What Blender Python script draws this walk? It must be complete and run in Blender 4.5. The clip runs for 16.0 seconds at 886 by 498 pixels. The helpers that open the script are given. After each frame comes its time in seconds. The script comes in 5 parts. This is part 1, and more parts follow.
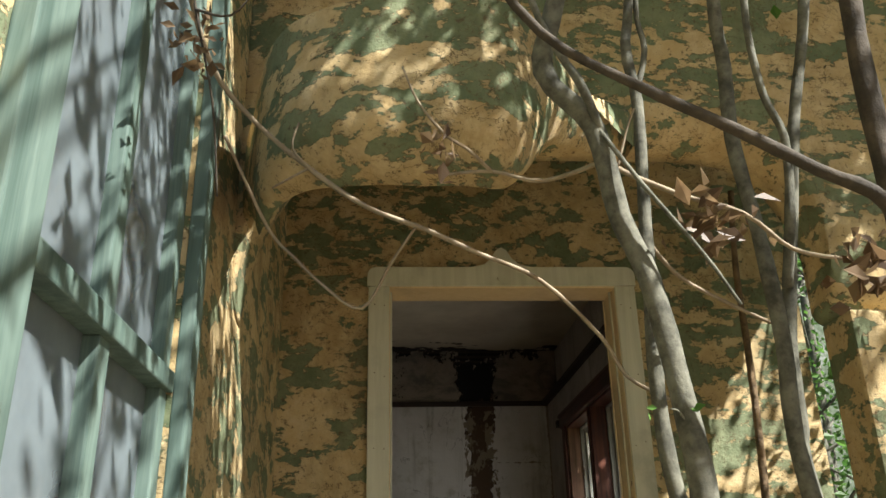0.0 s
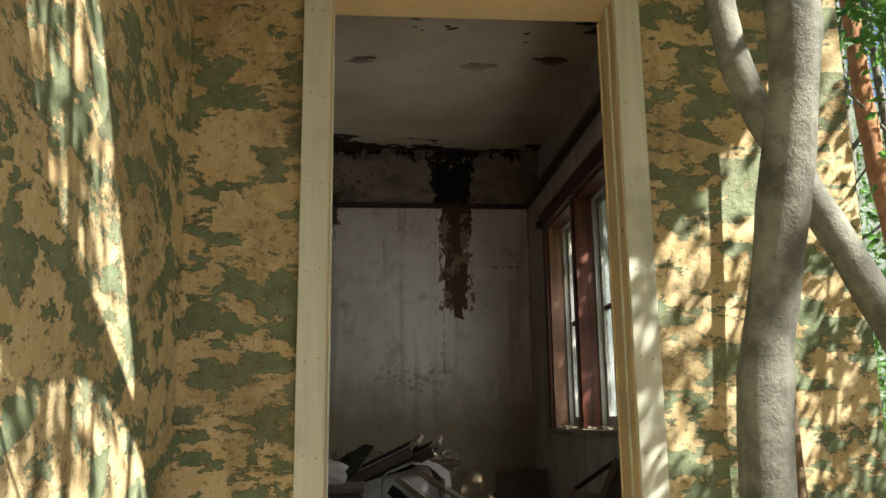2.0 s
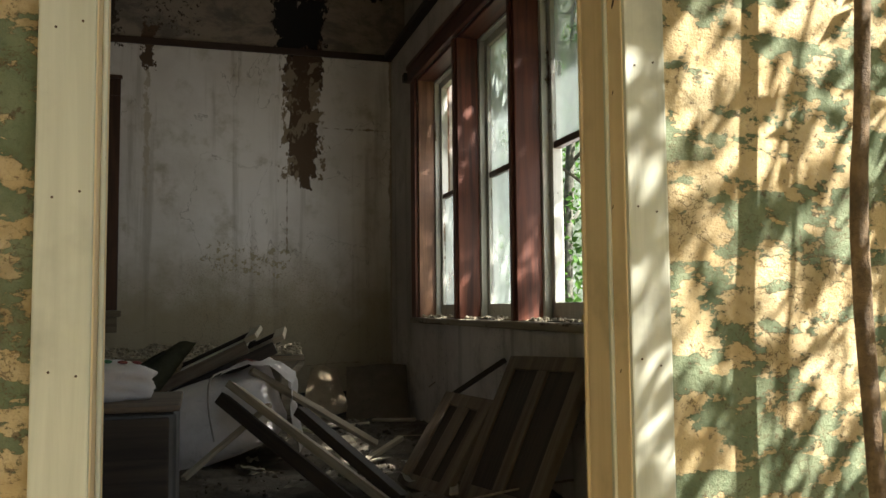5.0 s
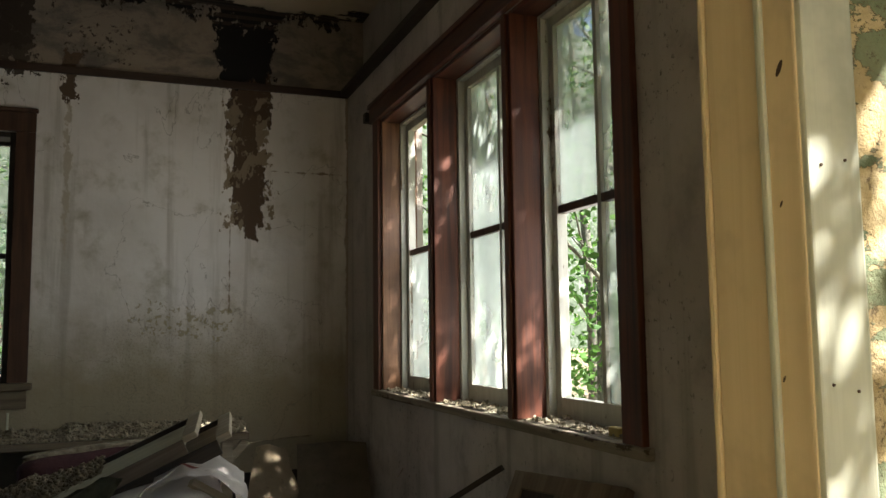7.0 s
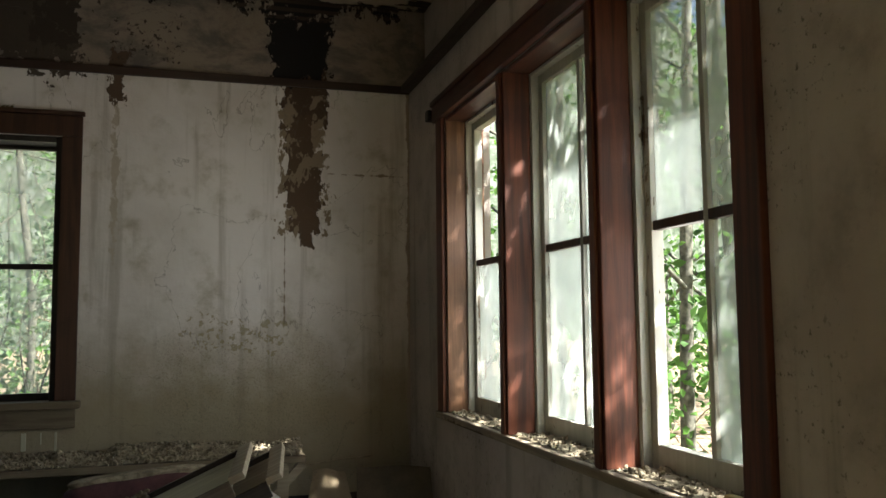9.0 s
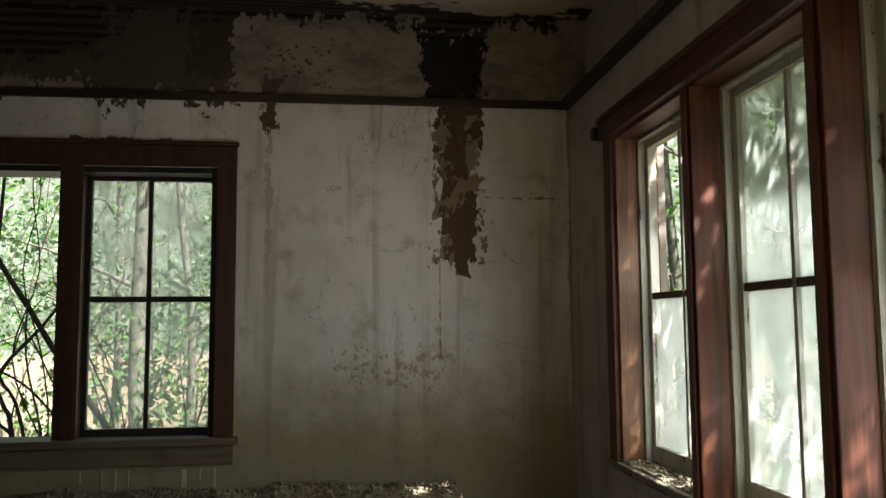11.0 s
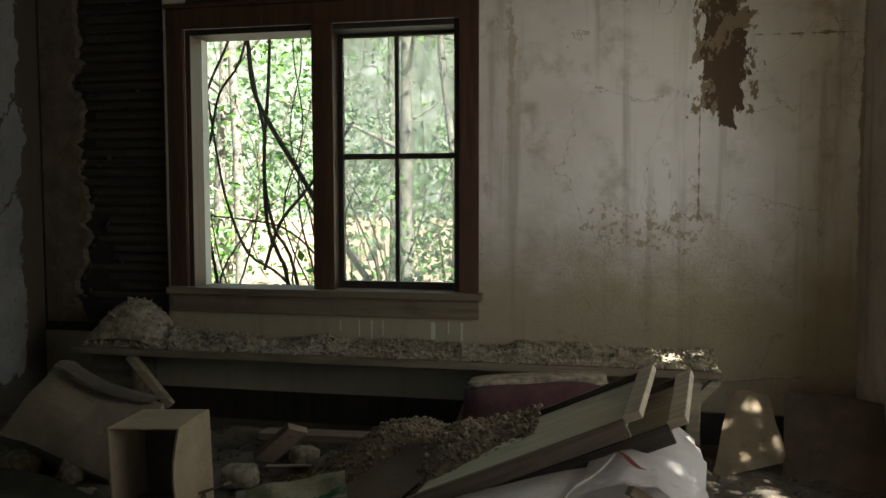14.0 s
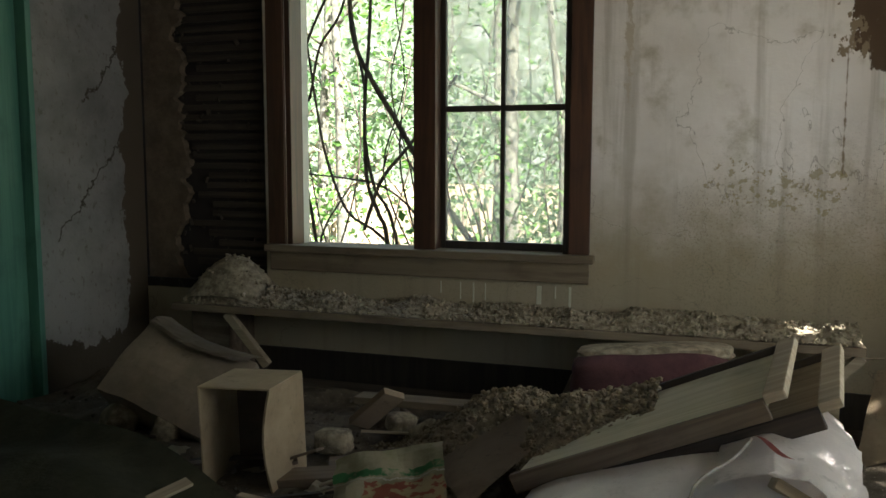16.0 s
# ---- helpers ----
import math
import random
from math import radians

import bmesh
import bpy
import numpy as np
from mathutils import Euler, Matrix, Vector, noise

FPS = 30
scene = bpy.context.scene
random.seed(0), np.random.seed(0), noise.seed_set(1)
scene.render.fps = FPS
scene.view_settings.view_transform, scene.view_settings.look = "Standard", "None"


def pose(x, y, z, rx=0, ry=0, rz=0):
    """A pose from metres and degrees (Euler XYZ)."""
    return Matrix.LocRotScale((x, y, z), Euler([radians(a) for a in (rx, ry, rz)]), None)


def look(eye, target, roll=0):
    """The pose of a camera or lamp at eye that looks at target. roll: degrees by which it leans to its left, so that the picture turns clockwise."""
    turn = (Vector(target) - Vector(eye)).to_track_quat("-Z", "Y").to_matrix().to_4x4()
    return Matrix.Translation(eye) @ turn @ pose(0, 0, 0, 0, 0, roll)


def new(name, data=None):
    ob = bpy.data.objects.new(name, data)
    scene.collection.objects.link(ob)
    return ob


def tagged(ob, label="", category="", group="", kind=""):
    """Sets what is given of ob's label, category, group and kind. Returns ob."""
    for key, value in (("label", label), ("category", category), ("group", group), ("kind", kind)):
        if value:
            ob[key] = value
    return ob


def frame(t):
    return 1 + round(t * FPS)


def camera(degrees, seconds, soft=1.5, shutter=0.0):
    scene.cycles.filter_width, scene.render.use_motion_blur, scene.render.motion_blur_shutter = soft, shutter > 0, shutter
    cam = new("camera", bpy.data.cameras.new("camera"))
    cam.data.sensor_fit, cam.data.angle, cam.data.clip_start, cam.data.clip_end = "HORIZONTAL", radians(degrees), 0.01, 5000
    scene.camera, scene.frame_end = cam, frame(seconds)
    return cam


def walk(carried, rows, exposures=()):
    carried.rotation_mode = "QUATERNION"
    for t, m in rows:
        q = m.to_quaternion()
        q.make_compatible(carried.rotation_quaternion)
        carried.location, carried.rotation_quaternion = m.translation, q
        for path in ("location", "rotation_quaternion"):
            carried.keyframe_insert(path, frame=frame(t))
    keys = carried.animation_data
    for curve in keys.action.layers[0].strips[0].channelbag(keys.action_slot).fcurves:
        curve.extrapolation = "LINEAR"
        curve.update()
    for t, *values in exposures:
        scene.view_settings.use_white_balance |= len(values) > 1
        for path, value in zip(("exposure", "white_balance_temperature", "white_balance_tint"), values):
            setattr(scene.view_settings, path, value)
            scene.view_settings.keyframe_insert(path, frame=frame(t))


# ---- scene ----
cam = camera(56.0, 16.0)
PATH = [
    (0, (-0.006, -0.014, 0.939), (0.124, 1.833, 1.696), -1.4),
    (0.5, (0.018, 0.123, 0.859), (0.148, 1.968, 1.62), -1.2),
    (1, (0.061, 0.349, 0.772), (0.189, 2.229, 1.442), -1.0),
    (1.5, (0.124, 0.555, 0.758), (0.264, 2.478, 1.288), -0.5),
    (2, (0.135, 0.684, 0.722), (0.3, 2.637, 1.125), -0.7),
    (2.5, (0.113, 0.928, 0.674), (0.314, 2.899, 0.945), -0.5),
    (3, (0.082, 1.289, 0.687), (0.341, 3.262, 0.897), -0.4),
    (3.5, (0.127, 1.475, 0.704), (0.423, 3.446, 0.876), -0.5),
    (4, (0.15, 1.578, 0.706), (0.487, 3.543, 0.864), -0.5),
    (4.5, (0.162, 1.65, 0.721), (0.602, 3.596, 0.856), -0.3),
    (4.7, (0.161, 1.683, 0.72), (0.651, 3.618, 0.853), -0.4),
    (6.8, (0.125, 2.277, 0.821), (0.836, 4.137, 1.015), -0.8),
    (7, (0.143, 2.333, 0.968), (0.847, 4.194, 1.165), -0.7),
    (7.5, (0.186, 2.42, 1.084), (0.866, 4.288, 1.305), -0.6),
    (8, (0.232, 2.465, 1.086), (0.877, 4.349, 1.271), -0.8),
    (8.2, (0.258, 2.5, 1.081), (0.887, 4.39, 1.261), -0.7),
    (10.3, (0.171, 2.952, 1.251), (0.548, 4.908, 1.433), -0.5),
    (10.5, (0.177, 2.97, 1.27), (0.507, 4.933, 1.459), -0.4),
    (11, (0.18, 3.011, 1.267), (0.423, 4.988, 1.452), -0.4),
    (11.5, (0.22, 3.078, 1.264), (0.369, 5.068, 1.397), -0.4),
    (12, (0.261, 3.125, 1.253), (0.303, 5.123, 1.319), -0.3),
    (12.5, (0.308, 3.162, 1.243), (0.216, 5.16, 1.237), -0.3),
    (13, (0.324, 3.181, 1.24), (0.103, 5.168, 1.173), -0.2),
    (13.5, (0.314, 3.22, 1.219), (-0.012, 5.191, 1.121), -0.0),
    (14, (0.319, 3.252, 1.22), (-0.087, 5.205, 1.088), -0.1),
    (14.5, (0.281, 3.318, 1.213), (-0.179, 5.258, 1.058), -0.0),
    (15, (0.217, 3.386, 1.203), (-0.284, 5.314, 1.027), 0.1),
    (15.5, (0.229, 3.467, 1.183), (-0.345, 5.374, 1.002), 0.0),
    (16, (0.243, 3.502, 1.156), (-0.398, 5.385, 0.947), 0.1),
]
LIGHT = [(0, 1.7), (1.5, 2.1), (2.5, 2.3), (4.0, 2.4), (7.0, 2.7), (8.5, 2.9), (10.5, 2.65), (11.5, 2.8), (14, 3.15), (16, 3.45)]
walk(cam, [(t, look(eye, target, roll)) for t, eye, target, roll in PATH], LIGHT)

# ---- light ----
SUN = Vector((1.0, -0.8, 1.4)).normalized()
world = bpy.data.worlds.new("sky")
scene.world = world
world.use_nodes = True
_wn = world.node_tree
_sky = _wn.nodes.new("ShaderNodeTexSky")
_sky.sky_type, _sky.sun_disc = "NISHITA", False
_sky.sun_elevation, _sky.sun_rotation = math.asin(SUN.z), math.atan2(SUN.x, SUN.y)
_bg = _wn.nodes["Background"]
_bg.inputs["Strength"].default_value = 0.034
_wn.links.new(_sky.outputs[0], _bg.inputs["Color"])
sun_data = bpy.data.lights.new("sun", "SUN")
sun_data.energy, sun_data.angle, sun_data.color = 5.0, radians(0.5), (1.0, 0.96, 0.9)
sun = new("sun", sun_data)
sun.matrix_world = look(SUN * 30, (0, 0, 0))


def window_light(name, watts, wide, high, at, towards, colour):
    """The open sky's light, standing in the opening of a window."""
    data = bpy.data.lights.new(name, "AREA")
    data.shape, data.size, data.size_y = "RECTANGLE", wide, high
    data.energy, data.color = watts, colour
    new(name, data).matrix_world = look(at, towards)


window_light("side_window_sky", 2.9, 1.9, 1.0, (1.66, 5.65, 1.18), (0.0, 5.65, 1.0), (1.0, 0.985, 0.955))
window_light("far_window_sky", 0.22, 1.4, 1.3, (-1.2, 7.66, 1.4), (-1.2, 5.0, 1.4), (0.94, 1.0, 0.98))


# ---- materials ----
class Mat:
    """A small node builder round one Principled material."""

    def __init__(self, name, rough=0.8, metal=0.0, colour=(0.5, 0.5, 0.5)):
        self.m = bpy.data.materials.new(name)
        self.m.use_nodes = True
        self.t = self.m.node_tree
        self.b = self.t.nodes["Principled BSDF"]
        self.b.inputs["Roughness"].default_value = rough
        self.b.inputs["Metallic"].default_value = metal
        self.b.inputs["Base Color"].default_value = (*colour, 1)
        self.pos = self.t.nodes.new("ShaderNodeNewGeometry").outputs["Position"]

    def put(self, socket, value):
        if hasattr(value, "links"):
            self.t.links.new(value, socket)
        elif isinstance(value, tuple) and len(value) == 3 and socket.type == "RGBA":
            socket.default_value = (*value, 1)
        else:
            socket.default_value = value

    def local(self):
        self.pos = self.t.nodes.new("ShaderNodeTexCoord").outputs["Object"]
        return self

    def scaled(self, s, add=(0, 0, 0)):
        n = self.t.nodes.new("ShaderNodeMapping")
        n.inputs["Scale"].default_value = s if isinstance(s, tuple) else (s, s, s)
        n.inputs["Location"].default_value = add
        self.t.links.new(self.pos, n.inputs["Vector"])
        return n.outputs[0]

    def noise(self, s, detail=6.0, rough=0.6, warp=0.0, add=(0, 0, 0)):
        n = self.t.nodes.new("ShaderNodeTexNoise")
        n.inputs["Scale"].default_value = 1.0
        n.inputs["Detail"].default_value, n.inputs["Roughness"].default_value = detail, rough
        n.inputs["Distortion"].default_value = warp
        self.t.links.new(self.scaled(s, add), n.inputs["Vector"])
        return n.outputs["Fac"]

    def cells(self, s, feature="F1", out="Distance"):
        n = self.t.nodes.new("ShaderNodeTexVoronoi")
        n.feature = feature
        n.inputs["Scale"].default_value = 1.0
        self.t.links.new(self.scaled(s), n.inputs["Vector"])
        return n.outputs[out]

    def ramp(self, v, a, b, smooth=True):
        n = self.t.nodes.new("ShaderNodeMapRange")
        n.interpolation_type = "SMOOTHSTEP" if smooth else "LINEAR"
        self.put(n.inputs["Value"], v)
        n.inputs["From Min"].default_value, n.inputs["From Max"].default_value = a, b
        return n.outputs["Result"]

    def math(self, op, a, b=0.0):
        n = self.t.nodes.new("ShaderNodeMath")
        n.operation = op
        self.put(n.inputs[0], a)
        self.put(n.inputs[1], b)
        return n.outputs[0]

    def axis(self, which):
        n = self.t.nodes.new("ShaderNodeSeparateXYZ")
        self.t.links.new(self.pos, n.inputs[0])
        return n.outputs["XYZ".index(which)]

    def mix(self, f, a, b):
        n = self.t.nodes.new("ShaderNodeMix")
        n.data_type = "RGBA"
        self.put(n.inputs["Factor"], f)
        self.put(n.inputs["A"], a)
        self.put(n.inputs["B"], b)
        return n.outputs["Result"]

    def random(self):
        return self.t.nodes.new("ShaderNodeObjectInfo").outputs["Random"]

    def island(self):
        return self.t.nodes.new("ShaderNodeNewGeometry").outputs["Random Per Island"]

    def box(self, x, z, edge, wobble, axis="X"):
        """1 inside a rectangle of the wall with a ragged edge."""
        a, h = self.axis(axis), self.axis("Z")
        w = self.math("MULTIPLY", self.math("SUBTRACT", wobble, 0.5), edge)
        d = self.math("SUBTRACT", self.math("ABSOLUTE", self.math("SUBTRACT", a, (x[0] + x[1]) / 2)), (x[1] - x[0]) / 2)
        e = self.math("SUBTRACT", self.math("ABSOLUTE", self.math("SUBTRACT", h, (z[0] + z[1]) / 2)), (z[1] - z[0]) / 2)
        return self.ramp(self.math("ADD", self.math("MAXIMUM", d, e), w), 0.004, -0.004)

    def colour(self, c):
        self.put(self.b.inputs["Base Color"], c)
        return self

    def rough(self, v):
        self.put(self.b.inputs["Roughness"], v)
        return self

    def bump(self, v, depth, strength=1.0):
        n = self.t.nodes.new("ShaderNodeBump")
        n.inputs["Distance"].default_value, n.inputs["Strength"].default_value = depth, strength
        self.t.links.new(v, n.inputs["Height"])
        self.t.links.new(n.outputs[0], self.b.inputs["Normal"])
        return self


def stucco_material():
    m = Mat("stucco", 0.92)
    flake = m.noise((6.6, 6.6, 13.5), 9, 0.60, 0.25)
    small = m.noise((23, 23, 38), 7, 0.72)
    f = m.math("ADD", m.math("MULTIPLY", flake, 0.70), m.math("MULTIPLY", small, 0.30))
    peel = m.ramp(f, 0.478, 0.492)
    grain = m.noise(160, 4, 0.7)
    stain = m.noise(2.2, 4, 0.6)
    ochre = m.mix(m.ramp(stain, 0.35, 0.7), (0.51, 0.38, 0.185), (0.36, 0.26, 0.12))
    ochre = m.mix(m.ramp(m.noise(13, 6, 0.7), 0.35, 0.75), ochre, (0.58, 0.47, 0.27))
    green = m.mix(m.ramp(m.noise(9, 5, 0.7), 0.3, 0.7), (0.11, 0.145, 0.075), (0.20, 0.23, 0.13))
    c = m.mix(peel, green, ochre)
    grime = m.ramp(m.noise((3.5, 3.5, 1.6), 7, 0.7, 0.5, (9, 4, 2)), 0.5, 0.72)
    c = m.mix(m.math("MULTIPLY", grime, 0.5), c, (0.12, 0.095, 0.04))
    pits = m.ramp(m.noise(55, 6, 0.75), 0.575, 0.64)
    c = m.mix(m.math("MULTIPLY", pits, 0.75), c, (0.09, 0.06, 0.03))
    line = m.math("ABSOLUTE", m.math("SUBTRACT", m.noise((13, 13, 17), 7, 0.6, 0.4, (7, 2, 5)), 0.5))
    c = m.mix(m.math("MULTIPLY", m.ramp(line, 0.012, 0.0), m.ramp(stain, 0.4, 0.6)), c, (0.11, 0.08, 0.035))
    rim = m.ramp(m.math("ABSOLUTE", m.math("SUBTRACT", f, 0.480)), 0.009, 0.0)
    c = m.mix(m.math("MULTIPLY", rim, m.ramp(m.noise(5, 4, 0.6, 0, (3, 3, 1)), 0.4, 0.6)), c, (0.12, 0.085, 0.04))
    m.colour(c)
    h = m.math("ADD", m.math("MULTIPLY", peel, -0.35), m.math("MULTIPLY", grain, 0.25))
    h = m.math("ADD", h, m.math("MULTIPLY", m.noise(24, 5, 0.7), 0.8))
    m.bump(h, 0.012, 0.8)
    return m.m


def plaster_material(name="plaster", light=(0.42, 0.41, 0.38), dark=(0.30, 0.29, 0.27)):
    m = Mat(name, 0.85)
    big, mid = m.noise(1.1, 5, 0.6), m.noise(5.0, 6, 0.65)
    c = m.mix(m.ramp(big, 0.35, 0.65), light, dark)
    c = m.mix(m.ramp(mid, 0.45, 0.75), c, tuple(0.8 * v for v in dark))
    # runs of dirty water
    runs = m.ramp(m.noise((9, 9, 0.5), 4, 0.6), 0.52, 0.7)
    c = m.mix(m.math("MULTIPLY", runs, 0.45), c, (0.22, 0.20, 0.15))
    # specks of mould
    speck = m.math("MULTIPLY", m.ramp(m.noise(42, 5, 0.7), 0.58, 0.66), m.ramp(m.noise(2.0, 3, 0.5, 0, (3, 1, 0)), 0.42, 0.6))
    c = m.mix(m.math("MULTIPLY", speck, 0.8), c, (0.11, 0.10, 0.07))
    m.colour(c)
    m.bump(m.math("ADD", m.math("MULTIPLY", m.noise(7, 5, 0.6), 1.0), m.math("MULTIPLY", m.noise(70, 4, 0.7), 0.15)), 0.01, 0.6)
    return m.m


def back_plaster_material():
    m = Mat("stained_plaster", 0.85)
    big, mid = m.noise(1.1, 5, 0.6), m.noise(5.0, 6, 0.65)
    z, x = m.axis("Z"), m.axis("X")
    c = m.mix(m.ramp(big, 0.35, 0.65), (0.84, 0.82, 0.80), (0.68, 0.645, 0.61))
    c = m.mix(m.ramp(mid, 0.5, 0.8), c, (0.45, 0.42, 0.34))
    # rising damp
    damp = m.ramp(m.math("ADD", z, m.math("MULTIPLY", m.noise(2.3, 5, 0.7), 0.7)), 1.62, 0.98)
    c = m.mix(m.math("MULTIPLY", damp, 0.92), c, (0.32, 0.272, 0.17))
    runs = m.ramp(m.noise((11, 11, 0.6), 4, 0.6), 0.52, 0.7)
    c = m.mix(m.math("MULTIPLY", runs, 0.4), c, (0.24, 0.21, 0.15))
    mould = m.math("MULTIPLY", m.ramp(m.noise(90, 6, 0.75), 0.52, 0.66), m.ramp(m.noise(3.1, 3, 0.5, 0, (5, 0, 2)), 0.44, 0.58))
    mould = m.math("MULTIPLY", mould, m.ramp(z, 1.5, 1.1))
    c = m.mix(m.math("MULTIPLY", mould, 0.28), c, (0.13, 0.11, 0.07))
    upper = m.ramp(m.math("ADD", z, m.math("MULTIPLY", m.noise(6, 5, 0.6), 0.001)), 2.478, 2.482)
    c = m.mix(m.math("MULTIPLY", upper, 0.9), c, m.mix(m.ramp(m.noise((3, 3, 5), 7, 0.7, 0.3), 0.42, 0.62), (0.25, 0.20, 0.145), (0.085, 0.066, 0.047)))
    wob = m.math("ADD", m.math("MULTIPLY", m.noise((6, 6, 4), 8, 0.62, 0.2), 0.55), m.math("MULTIPLY", m.noise((19, 19, 13), 7, 0.66), 0.45))
    # tide marks round the leak, lost plaster below the rail, black rot, bare lath and a darker left end above it
    lath = m.ramp(m.math("SINE", m.math("MULTIPLY", z, 130.0)), -0.5, 0.5)
    rot = m.mix(lath, (0.006, 0.005, 0.004), (0.045, 0.032, 0.022))
    for xr, zr, e, col in (
        ((-0.212, -0.188), (1.42, 2.3), 0.25, (0.52, 0.47, 0.39)),
        ((1.415, 1.5), (0.1, 2.46), 0.10, (0.36, 0.30, 0.24)),
        ((0.700, 0.708), (1.10, 1.62), 0.07, (0.26, 0.21, 0.15)),
        ((0.945, 1.40), (1.957, 1.962), 0.12, (0.30, 0.25, 0.19)),
        ((0.67, 0.96), (2.20, 2.6), 0.5, (0.075, 0.045, 0.026)),
        ((0.70, 0.92), (1.86, 2.3), 0.5, (0.095, 0.06, 0.034)),
        ((0.73, 0.90), (1.62, 1.95), 0.30, (0.10, 0.064, 0.038)),
        ((0.79, 0.85), (1.54, 1.70), 0.16, (0.10, 0.064, 0.038)),
        ((0.64, 0.96), (2.47, 2.84), 0.8, (0.006, 0.005, 0.004)),
        ((0.30, 1.40), (2.92, 3.2), 1.0, rot),
        ((-0.35, 0.40), (2.94, 3.2), 0.9, rot),
        # left end of the wall above the rail, darker all over
        ((-3.0, -0.35), (2.482, 3.3), 1.3, (0.075, 0.058, 0.042)),
        ((-0.24, -0.16), (2.30, 2.6), 0.5, (0.10, 0.065, 0.04)),
        ((-0.62, -0.36), (2.60, 3.1), 0.8, (0.05, 0.036, 0.025)),
        ((-1.30, -1.05), (2.66, 3.1), 0.8, (0.05, 0.036, 0.025)),
        ((-2.9, -1.0), (2.70, 3.1), 1.3, rot),
        ((-1.1, 0.1), (2.92, 3.2), 0.9, rot),
        # hollow behind the lath, its shade painted on as near black
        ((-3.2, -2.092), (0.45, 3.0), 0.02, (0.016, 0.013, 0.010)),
        ((-1.95, -1.60), (2.22, 2.30), 0.2, (0.06, 0.045, 0.03)),
        ((-1.2, -0.7), (2.21, 2.25), 0.2, (0.12, 0.105, 0.04)),
    ):
        c = m.mix(m.box(xr, zr, e, wob), c, col)
    left = m.math("MULTIPLY", m.box((0.66, 0.96), (1.60, 2.42), 0.36, wob), m.ramp(m.noise((9, 9, 6), 6, 0.62, 0, (2, 7, 1)), 0.52, 0.54))
    c = m.mix(left, c, (0.25, 0.20, 0.135))
    # crazed plaster over the rail and flaked paint over the damp
    craze = m.math("MULTIPLY", m.ramp(m.noise(26, 6, 0.7, 0.3, (4, 1, 8)), 0.55, 0.59), m.box((-0.25, 0.12), (2.54, 2.80), 0.5, wob))
    c = m.mix(craze, c, (0.06, 0.045, 0.03))
    flaked = m.math("MULTIPLY", m.ramp(m.noise(24, 6, 0.66, 0, (8, 3, 5)), 0.53, 0.56), m.box((0.12, 0.72), (0.98, 1.14), 0.55, wob))
    c = m.mix(m.math("MULTIPLY", flaked, 0.7), c, (0.30, 0.25, 0.12))
    grit = m.math("MULTIPLY", m.ramp(m.noise(95, 6, 0.75, 0, (1, 9, 5)), 0.50, 0.68), m.box((0.05, 1.0), (0.45, 1.02), 0.9, wob))
    c = m.mix(m.math("MULTIPLY", grit, 0.55), c, (0.13, 0.105, 0.06))
    line = m.math("ABSOLUTE", m.math("SUBTRACT", m.noise((1.7, 1.7, 1.3), 6, 0.55, 0.5, (1, 1, 4)), 0.5))
    c = m.mix(m.math("MULTIPLY", m.ramp(line, 0.0028, 0.0), 0.5), c, (0.14, 0.12, 0.09))
    m.colour(c)
    m.bump(m.math("ADD", m.noise(7, 5, 0.6), m.math("MULTIPLY", m.noise(80, 4, 0.7), 0.2)), 0.012, 0.7)
    return m.m


def ceiling_material():
    m = Mat("ceiling_plaster", 0.9)
    y = m.axis("Y")
    wob = m.noise((2.6, 5, 5), 6, 0.65)
    c = m.mix(m.ramp(m.noise(1.3, 5, 0.6), 0.35, 0.7), (0.62, 0.53, 0.40), (0.44, 0.36, 0.26))
    reach = m.math("ADD", y, m.math("MULTIPLY", m.math("SUBTRACT", 0.1, m.math("MINIMUM", m.axis("X"), 0.1)), 0.85))
    lost = m.ramp(m.math("ADD", reach, m.math("MULTIPLY", m.math("SUBTRACT", wob, 0.5), 1.2)), 7.28, 7.33)
    spots = m.math("MULTIPLY", m.ramp(m.noise((2.2, 4, 4), 4, 0.6, 0, (4, 4, 0)), 0.60, 0.62), m.ramp(y, 5.9, 5.5))
    lath = m.ramp(m.math("SINE", m.math("MULTIPLY", y, 125.0)), -0.4, 0.4)
    dark = m.mix(lath, (0.012, 0.009, 0.006), (0.05, 0.036, 0.025))
    c = m.mix(m.math("MAXIMUM", lost, spots), c, dark)
    m.colour(c)
    m.bump(m.math("SUBTRACT", m.noise(9, 5, 0.6), m.math("MULTIPLY", lost, 2.0)), 0.012, 0.7)
    return m.m


def wood_material(name, dark, light, rough=0.6, along="Z", flake=None, amount=0.5, local=False, scale=1.0):
    m = Mat(name, rough)
    if local:
        m.local()
    s = {"X": (1.2, 22, 22), "Y": (22, 1.2, 22), "Z": (22, 22, 1.2)}[along]
    s = tuple(v * scale for v in s)
    g = m.noise(s, 6, 0.65, 0.8)
    c = m.mix(m.ramp(g, 0.3, 0.7), dark, light)
    c = m.mix(m.math("MULTIPLY", m.ramp(m.noise(3.5, 5, 0.65), 0.5, 0.8), 0.6), c, tuple(0.45 * v for v in dark))
    h = m.math("MULTIPLY", g, 0.5)
    if flake:
        f = m.ramp(m.math("ADD", m.math("MULTIPLY", m.noise(s, 6, 0.7), 0.6), m.math("MULTIPLY", m.noise(14, 6, 0.7), 0.4)), amount, amount + 0.03)
        c = m.mix(f, c, flake)
        h = m.math("ADD", h, f)
    m.colour(c)
    m.bump(h, 0.003, 0.6)
    return m.m


